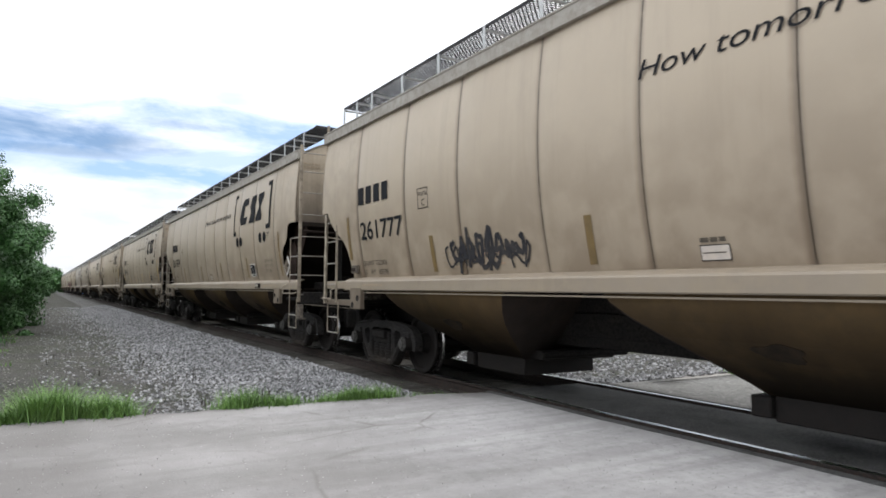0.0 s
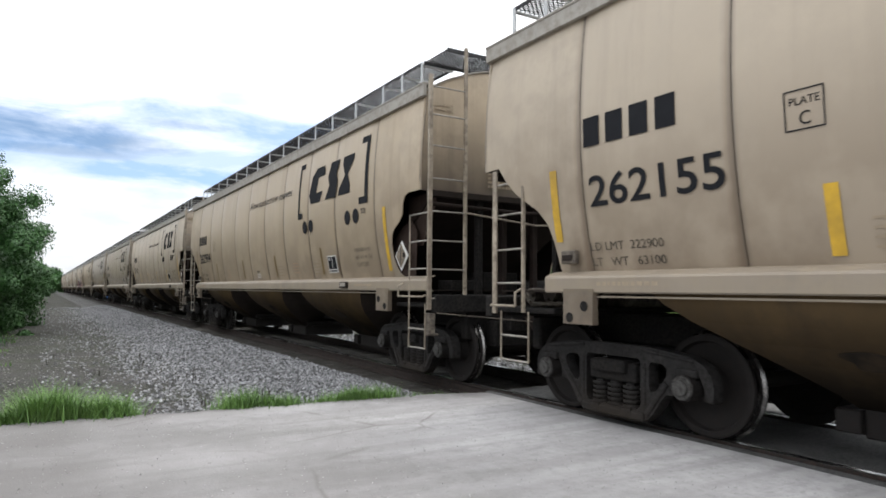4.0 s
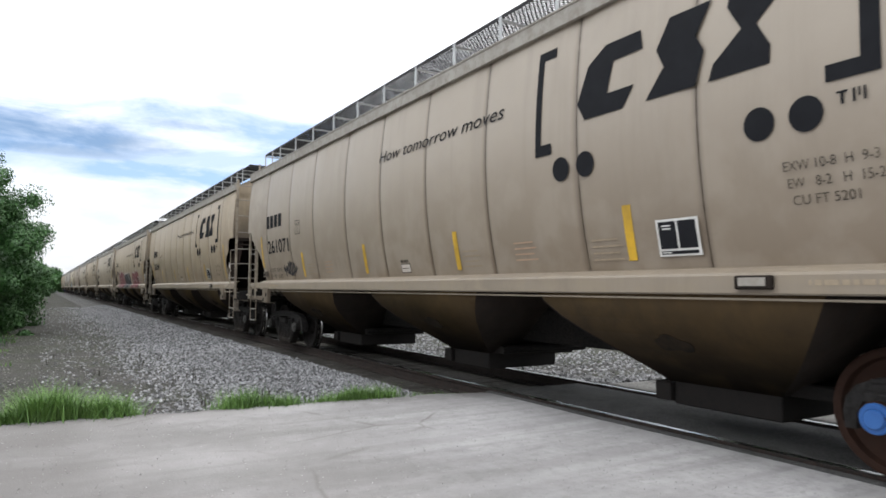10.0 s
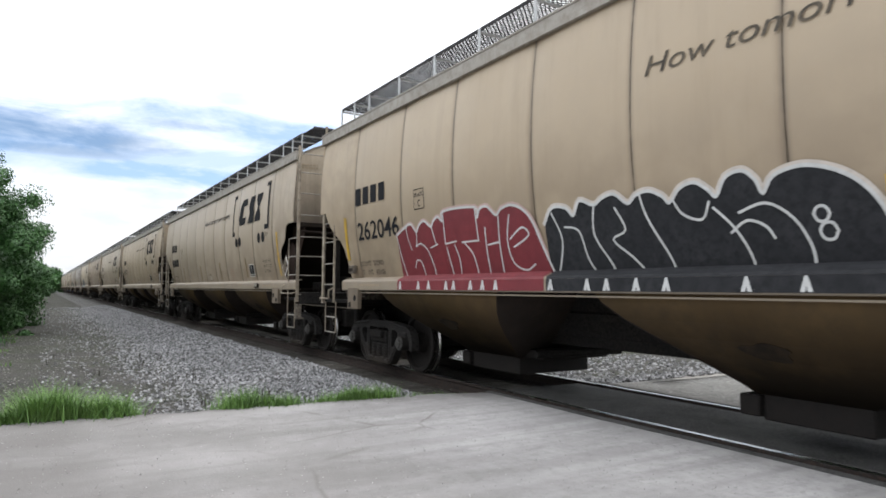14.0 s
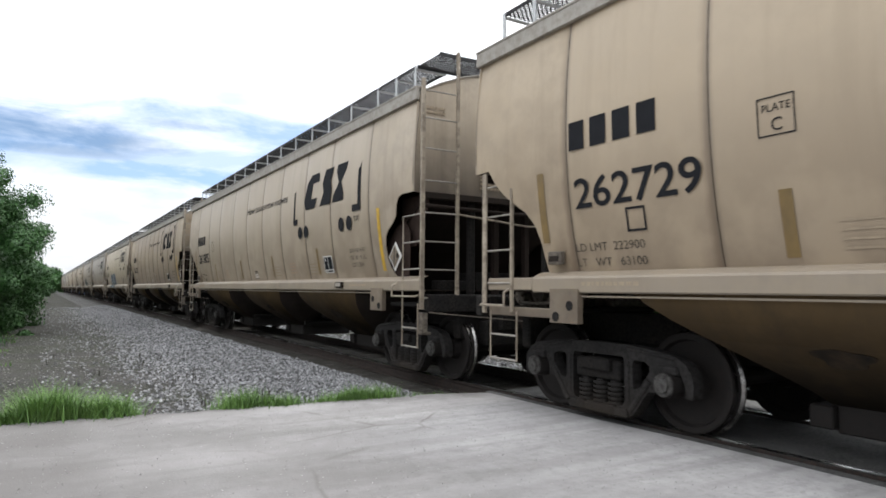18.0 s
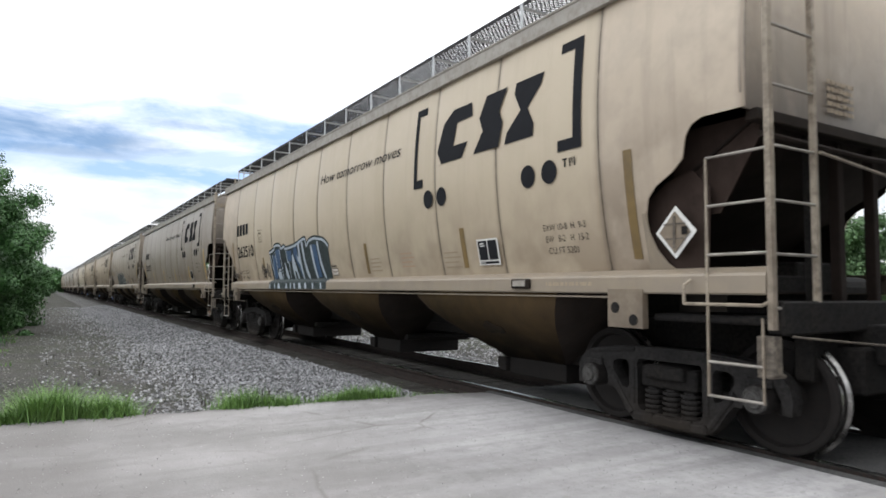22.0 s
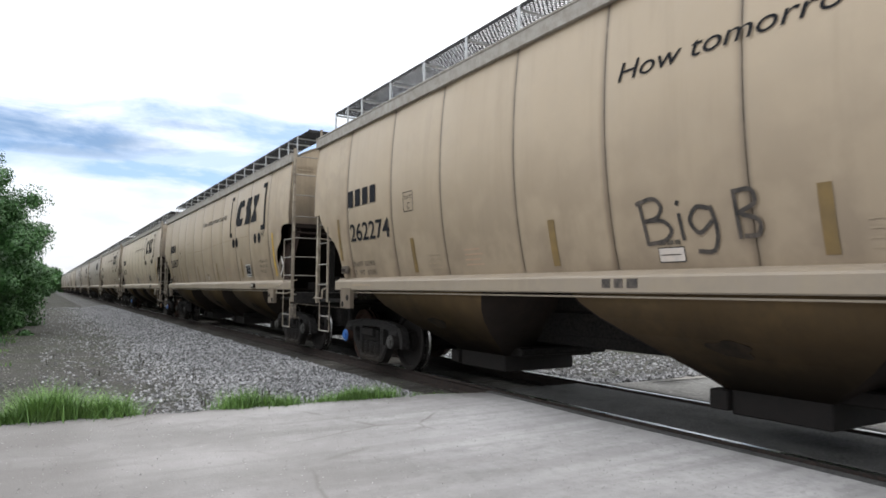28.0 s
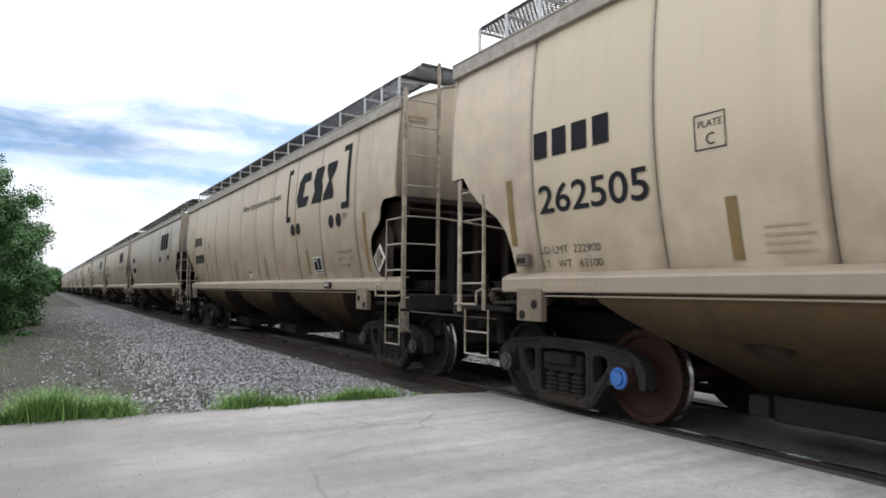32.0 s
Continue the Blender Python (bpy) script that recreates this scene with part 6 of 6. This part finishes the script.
def make_road():
    """The pale road, in two stretches that stop short of the rails."""
    for x0, x1 in ((-14.0, TRACK_X - 0.985), (TRACK_X + 0.985, 26.0)):
        bm = bmesh.new()
        n = int((x1 - x0) / 0.25)
        rows = []
        for k in range(n + 1):
            x = x0 + (x1 - x0) * k / n
            far = road_edge(x)
            near = -8.2
            slope = -0.02 - 0.004 * max(TRACK_X - 1.2 - x, 0)
            ys = [near, -4, -1, 1, 2, 3, 4, 5, 6, 6.6, far - 0.25, far - 0.05, far]
            drop = [0] * 11 + [-0.015, -0.09]
            rows.append([(x, y, slope + d + 0.012 * noise.noise((x * 0.5, y * 0.5, 1.0))) for y, d in zip(ys, drop)])
        sheet(bm, rows)
        for f in bm.faces:
            f.smooth = True
        far = x0 > TRACK_X
        tagged(part("road", bm, FAR_ROAD if far else ROAD), "grey gravel road beyond the rails" if far else "pale worn gravelly road at a level crossing", "road", kind="structure")
    for x0, x1 in ((TRACK_X - 0.995, TRACK_X - 0.83), (TRACK_X - 0.655, TRACK_X + 0.655), (TRACK_X + 0.83, TRACK_X + 0.995)):
        bm = bmesh.new()
        rows = []
        for k in range(31):
            y = -8.2 + 15.2 * k / 30
            rows.append([(x0, y, -0.035), (x0 + 0.03, y, -0.018), ((x0 + x1) / 2, y, -0.012), (x1 - 0.03, y, -0.018), (x1, y, -0.035)])
        sheet(bm, rows)
        thick(bm, 0.09)
        tagged(part("crossing_panel", bm, ASPHALT), "dark asphalt strip between the rails of the crossing", "road", kind="structure")


make_road()


def make_track():
    head = [(-0.036, -0.005), (-0.03, 0.0), (0.03, 0.0), (0.036, -0.005)]
    body = [(-0.036, -0.006), (-0.036, -0.035), (-0.010, -0.05), (-0.010, -0.14), (-0.070, -0.155), (-0.070, -0.17), (0.070, -0.17), (0.070, -0.155), (0.010, -0.14), (0.010, -0.05), (0.036, -0.035), (0.036, -0.006)]
    for s in (-1, 1):
        cx = TRACK_X + s * 0.755
        rail = None
        bm = bmesh.new()
        sheet(bm, [[(cx + x, y, z) for x, z in body] for y in (-60, 0, 40, 120, 420)])
        rail = tagged(part("rail", bm, RAIL_SIDE), "rusty steel rail with a polished head", "rail", kind="structure")
        bm = bmesh.new()
        sheet(bm, [[(cx + x, y, z) for x, z in head] for y in (-60, 0, 40, 120, 420)])
        part("rail_head", bm, RAIL_HEAD, rail)
    bm = boxes((TRACK_X - 1.3, TRACK_X + 1.3, -0.115, 0.115, -0.33, -0.172), bevel=0.012)
    first = part("sleeper", bm, TIE)
    tagged(first, "weathered wooden sleeper under the rails", "sleeper", "sleepers of the track")
    first.location = (0, 7.6, 0)
    rng = random.Random(4)
    for k in range(1, 120):
        o = share(first, m=pose(rng.uniform(-0.03, 0.03), 7.6 + 0.53 * k + rng.uniform(-0.02, 0.02), rng.uniform(-0.008, 0.004), 0, 0, rng.uniform(-0.8, 0.8)))


make_track()


def stones(name, label, spots, size, seed, mat=None, group=""):
    """Many loose angular stones in one mesh."""
    rng = np.random.RandomState(seed)
    base = np.array([(1, 0, 0), (-1, 0, 0), (0, 1, 0), (0, -1, 0), (0, 0, 1), (0, 0, -1)], float)
    tris = np.array([(0, 2, 4), (2, 1, 4), (1, 3, 4), (3, 0, 4), (2, 0, 5), (1, 2, 5), (3, 1, 5), (0, 3, 5)])
    n = len(spots)
    v = base[None] * rng.uniform(0.55, 1.25, (n, 6, 1)) + rng.uniform(-0.35, 0.35, (n, 6, 3))
    v *= (size * rng.uniform(0.55, 1.35, (n, 1, 1))) * np.array([1, 1, 0.7])
    a = rng.uniform(0, 6.28, n)
    c, s = np.cos(a)[:, None], np.sin(a)[:, None]
    x, y = v[..., 0] * c - v[..., 1] * s, v[..., 0] * s + v[..., 1] * c
    v = np.stack([x, y, v[..., 2]], -1) + np.array(spots)[:, None, :]
    faces = (tris[None] + 6 * np.arange(n)[:, None, None]).reshape(-1, 3)
    me = bpy.data.meshes.new(name)
    me.from_pydata(v.reshape(-1, 3).tolist(), [], faces.tolist())
    me.materials.append(mat or STONE)
    return tagged(new(name, me), label, "gravel", kind="stuff")


def scatter(n, seed, x0, x1, y0, y1, power=1.0, fade=None):
    rng = random.Random(seed)
    out = []
    while len(out) < n:
        y = y0 + (y1 - y0) * rng.random() ** power
        x = rng.uniform(x0, x1)
        if fade and rng.random() > fade(x, y):
            continue
        out.append((x, y, height_at(x, y) + 0.008))
    return out


DIRT_STONE = per_island(material("dirt_gravel", (0.1, 0.095, 0.09)), (0.03, 0.028, 0.026), (0.22, 0.212, 0.203))


def bank(x, y):
    return min(max((x - 0.95) / 2.2 + 0.4 * noise.noise((x * 0.8, y * 0.8, 5.0)), 0.06), 1.0) * min(max((y + 0.09 * x - 7.95 - 0.5 * noise.noise((x * 1.5, y * 1.5, 9.0))) / 0.9, 0.07), 1.0)


stones("ballast", "grey crushed stone ballast on the bank beside the rails", scatter(40000, 1, 0.0, 4.55, 7.3, 60.0, 1.9, bank), 0.028, 2)
stones("ballast", "grey crushed stone ballast far beyond the train", scatter(9000, 5, 6.8, 13.0, 7.3, 34.0, 1.6), 0.038, 6)
stones("gravel", "sparse gravel on the dirt beside the road", scatter(9000, 7, -4.0, 2.6, 7.4, 30.0, 1.8), 0.017, 8, DIRT_STONE)
rng = random.Random(12)
stones("gravel", "fine loose gravel on the pale road", [(x, y, -0.012 - 0.004 * max(TRACK_X - 1.2 - x, 0)) for x, y in ((rng.uniform(-2, 4.6), rng.uniform(2.0, 7.4)) for _ in range(4200))], 0.0052, 9, ROAD_STONE)


def blades(name, label, spots, h, mat, seed, category="grass", lean=0.35, width=0.012):
    """Grass as many bent blades in one mesh."""
    rng = np.random.RandomState(seed)
    n = len(spots)
    p = np.array(spots)
    a = rng.uniform(0, 6.28, n)
    hh = h * rng.uniform(0.45, 1.15, n) * (np.array([s[3] for s in spots]) if len(spots[0]) > 3 else 1.0)
    p = p[:, :3]
    side = np.stack([np.cos(a), np.sin(a), 0 * a], -1) * width * rng.uniform(0.6, 1.3, (n, 1))
    out = np.stack([np.cos(a + 1.57), np.sin(a + 1.57), 0 * a], -1) * (hh * rng.uniform(0.05, lean * 2, n))[:, None]
    up = np.stack([0 * a, 0 * a, hh], -1)
    v = np.stack([p - side, p + side, p + up * 0.55 + out * 0.35 + side * 0.7, p + up * 0.55 + out * 0.35 - side * 0.7, p + up + out], 1)
    idx = 5 * np.arange(n)
    faces = [f for i in idx.tolist() for f in ((i, i + 1, i + 2, i + 3), (i + 3, i + 2, i + 4))]
    me = bpy.data.meshes.new(name)
    me.from_pydata(v.reshape(-1, 3).tolist(), [], faces)
    me.materials.append(mat)
    return tagged(new(name, me), label, category, kind="stuff")


def clump_spots(n, seed, x0, x1, spread=0.22, off=0.12):
    """Blade feet along the road's edge, thicker towards the middle of each clump."""
    rng = random.Random(seed)
    out = []
    centres = [(rng.uniform(x0, x1), rng.uniform(0.5, 1.1)) for _ in range(max(4, int((x1 - x0) * 3.6)))]
    for _ in range(n):
        c, tall = rng.choice(centres)
        x = c + rng.gauss(0, 0.115)
        y = road_edge(x) + off * 0.4 + rng.gauss(0.05, spread)
        z = height_at(x, y) - 0.02 if y > road_edge(x) - 0.04 else -0.045
        out.append((x, y, z, tall * rng.uniform(0.6, 1.0)))
    return out


blades("grass", "bright green grass tuft at the road's edge", clump_spots(15000, 21, -3.2, -0.50, 0.16), 0.27, GRASS, 31, lean=0.75, width=0.0055)
blades("grass", "low green grass spreading onto the road", clump_spots(3000, 28, -0.45, -0.18, 0.10, -0.15), 0.19, GRASS, 38, lean=0.75, width=0.005)
blades("grass", "bright green grass tuft at the road's edge", clump_spots(15000, 26, 0.0, 0.82, 0.15, 0.3), 0.44, GRASS, 36, lean=0.7, width=0.005)
blades("grass", "bright green grass tuft at the road's edge", clump_spots(5600, 22, 1.95, 2.42, 0.13), 0.26, GRASS, 32, lean=0.6, width=0.0045)
blades("grass", "low green grass at the road's edge", clump_spots(2000, 23, 2.55, 3.05, 0.12), 0.16, GRASS, 33, lean=0.6, width=0.0045)
blades("grass", "bright green grass tuft near the rails", clump_spots(4500, 24, 3.2, 3.75, 0.12), 0.21, GRASS, 34, lean=0.6, width=0.0045)
blades("grass", "low grass creeping along the road's edge", clump_spots(900, 27, 3.9, 4.5, 0.10), 0.09, GRASS, 37, lean=0.6, width=0.0045)
blades("grass", "green grass strip beyond the train", clump_spots(1500, 25, 10.3, 11.6, 0.35), 0.14, GRASS, 35)
spots = scatter(34, 41, -0.5, 3.2, 9.0, 20.0, 1.5)
blades("weeds", "dry weed stalks scattered over the dirt", [(x + rng.gauss(0, 0.05), y + rng.gauss(0, 0.05), z, 1.0) for x, y, z in spots for _ in range(5)], 0.15, WEED, 42, "weeds", 0.3, 0.008)
spots = scatter(70, 43, -5.0, -0.6, 10.5, 28.0, 1.2)
blades("grass", "sparse low grass on the dirt", [(x + rng.gauss(0, 0.12), y + rng.gauss(0, 0.12), z, 1.0) for x, y, z in spots for _ in range(16)], 0.09, GRASS, 44)


spots = scatter(170, 45, -5.5, -0.9, 11.0, 27.0, 1.0)
blades("weeds", "low dark green weeds on the dirt below the trees", [(x + rng.gauss(0, 0.16), y + rng.gauss(0, 0.16), z, 1.0) for x, y, z in spots for _ in range(22)], 0.17, LEAF, 46, "weeds", 0.5, 0.014)


# ---- trees ----
def tree(x, y, height, spread, seed, leaves=6000, leaf=0.11, mat=None, low=0.12, label=""):
    """A tapered trunk with limbs, and a crown of loose leaf clumps with gaps."""
    rng = random.Random(seed)
    nr = np.random.RandomState(seed)
    z0 = height_at(x, y) - 0.05
    root = new("tree")
    root.location = (x, y, z0)
    bm = bmesh.new()
    rod(bm, (0, 0, 0), (0.1, 0, height * 0.45), height * 0.03, 9, height * 0.018)
    for k in range(9):
        a = rng.uniform(0, 6.28)
        zb = height * rng.uniform(0.15, 0.45)
        q = (spread * rng.uniform(0.3, 0.75) * math.cos(a), spread * rng.uniform(0.3, 0.75) * math.sin(a), height * rng.uniform(0.45, 0.85))
        rod(bm, (0.05, 0, zb), q, height * 0.011, 6, height * 0.004)
    part("trunk", bm, BARK, root)
    clumps = []
    while len(clumps) < 210:
        a, r, zc = rng.uniform(0, 6.283), math.sqrt(rng.random()), low + (1 - low) * rng.random()
        if r < 0.5 and zc < 0.7:
            continue
        taper = 1.0 if zc < 0.45 else math.sqrt(max(1.0 - 0.85 * ((zc - 0.45) / 0.55) ** 2, 0.05))
        taper *= rng.uniform(0.82, 1.05)
        clumps.append((r * math.cos(a) * spread * taper * 0.86, r * math.sin(a) * spread * taper * 0.86, zc * height * 0.92, rng.uniform(0.06, 0.20) * spread))
    c = np.array(clumps)
    pick = nr.randint(0, len(c), leaves)
    d = nr.normal(0, 1, (leaves, 3))
    d /= np.linalg.norm(d, axis=1)[:, None]
    pos = c[pick, :3] + d * (c[pick, 3] * nr.uniform(0.15, 1.25, leaves) ** 0.6)[:, None] * np.array([1, 1, 0.85])
    pos[:, 2] = np.maximum(pos[:, 2], 0.08)
    t1 = nr.normal(0, 1, (leaves, 3))
    t1 -= 0.6 * d * (t1 * d).sum(1)[:, None]
    t1 /= np.linalg.norm(t1, axis=1)[:, None]
    t2 = np.cross(t1, d + 0.4 * nr.normal(0, 1, (leaves, 3)))
    t2 /= np.linalg.norm(t2, axis=1)[:, None] + 1e-6
    s = leaf * nr.uniform(0.6, 1.4, (leaves, 1))
    v = np.stack([pos - t1 * s, pos + t2 * s * 0.55, pos + t1 * s, pos - t2 * s * 0.55], 1)
    me = bpy.data.meshes.new("crown")
    me.from_pydata(v.reshape(-1, 3).tolist(), [], (4 * np.arange(leaves)[:, None] + np.arange(4)[None]).tolist())
    me.materials.append(mat or LEAF)
    crown = new("crown", me)
    crown.parent = root
    return tagged(root, label or "dense green broadleaf tree beside the railway", "tree", "trees by the track")


tree(-2.9, 27.0, 6.9, 3.5, 51, 130000, 0.048, low=0.0, label="dense green bushy tree at the dirt's edge")
tree(-3.7, 22.0, 4.6, 2.6, 52, 80000, 0.046, low=0.0)
tree(-2.3, 32.0, 5.4, 2.7, 53, 50000, 0.066, low=0.0)
tree(-3.2, 42.0, 5.0, 3.0, 54, 24000, 0.1)
tree(-3.0, 55.0, 5.0, 3.4, 55, 8000, 0.2)
tree(-2.6, 75.0, 5.2, 3.6, 56, 7000, 0.24)
tree(-2.2, 105.0, 5.4, 4.2, 57, 6000, 0.3)
tree(-2.0, 150.0, 6.0, 5.0, 58, 6000, 0.4)
tree(0.0, 210.0, 7.0, 6.5, 59, 6000, 0.5)
# added out of view: tall trees that keep sky light off the far cars
for k in range(9):
    r = random.Random(270 + k)
    y = 24.0 + 11.0 * k + r.uniform(-2, 2)
    tree(-8.6 - 0.055 * y, y, r.uniform(9.0, 11.5), r.uniform(4.0, 4.8), 280 + k, 9000, 0.26, LEAF, 0.02, "unseen tall green tree added to screen off the sky")
for k in range(18):
    a = radians(12 + 5.0 * k)
    r = random.Random(70 + k)
    d = 47 + r.uniform(-5, 8)
    tree(TRACK_X + d * math.sin(a), 4 + d * math.cos(a), r.uniform(6.6, 9.0), r.uniform(3.8, 5.0), 80 + k, 24000, 0.115, LEAF_FAR, 0.03, "green tree at the field's far edge beyond the train")


for k in range(12):
    a = radians(10 + 7.5 * k)
    r = random.Random(170 + k)
    d = 62 + r.uniform(-4, 6)
    tree(TRACK_X + d * math.sin(a), 4 + d * math.cos(a), r.uniform(7.4, 9.6), r.uniform(5.0, 6.2), 180 + k, 14000, 0.18, LEAF_FAR, 0.03, "green tree at the field's far edge beyond the train")


# ---- what moves ----
def motions():
    times = [0.0] + [float(k) for k in range(1, 32)] + [32.0]
    for n, car in enumerate(CARS):
        walk(car, [(t, pose(TRACK_X, car_y(n, t), 0)) for t in times])
        if n >= 20:
            continue
        for w in all_wheelsets(car):
            x, y, z = w.location
            tr = w.parent.location.y + y

            def spun(t):
                return pose(x, y, z, math.degrees((SPEED * t) / 0.457) % 360.0)
            rows = []
            # turned while the wheel is near enough to be made out
            t0 = max(0.0, (car_y(n, 0) + tr - 40.0) / SPEED)
            t1 = min(32.0, (car_y(n, 0) + tr + 8.0) / SPEED)
            k0, k1 = math.ceil(t0 * 15), math.floor(t1 * 15)
            if k1 <= k0:
                walk(w, [(0.0, spun(0)), (32.0, spun(0))])
                continue
            for k in range(k0, k1 + 1):
                rows.append((k / 15, spun(k / 15)))
            if k0 > 0:
                rows.insert(0, (0.0, rows[0][1]))
            if k1 < 480:
                rows.append((32.0, rows[-1][1]))
            walk(w, rows)


motions()
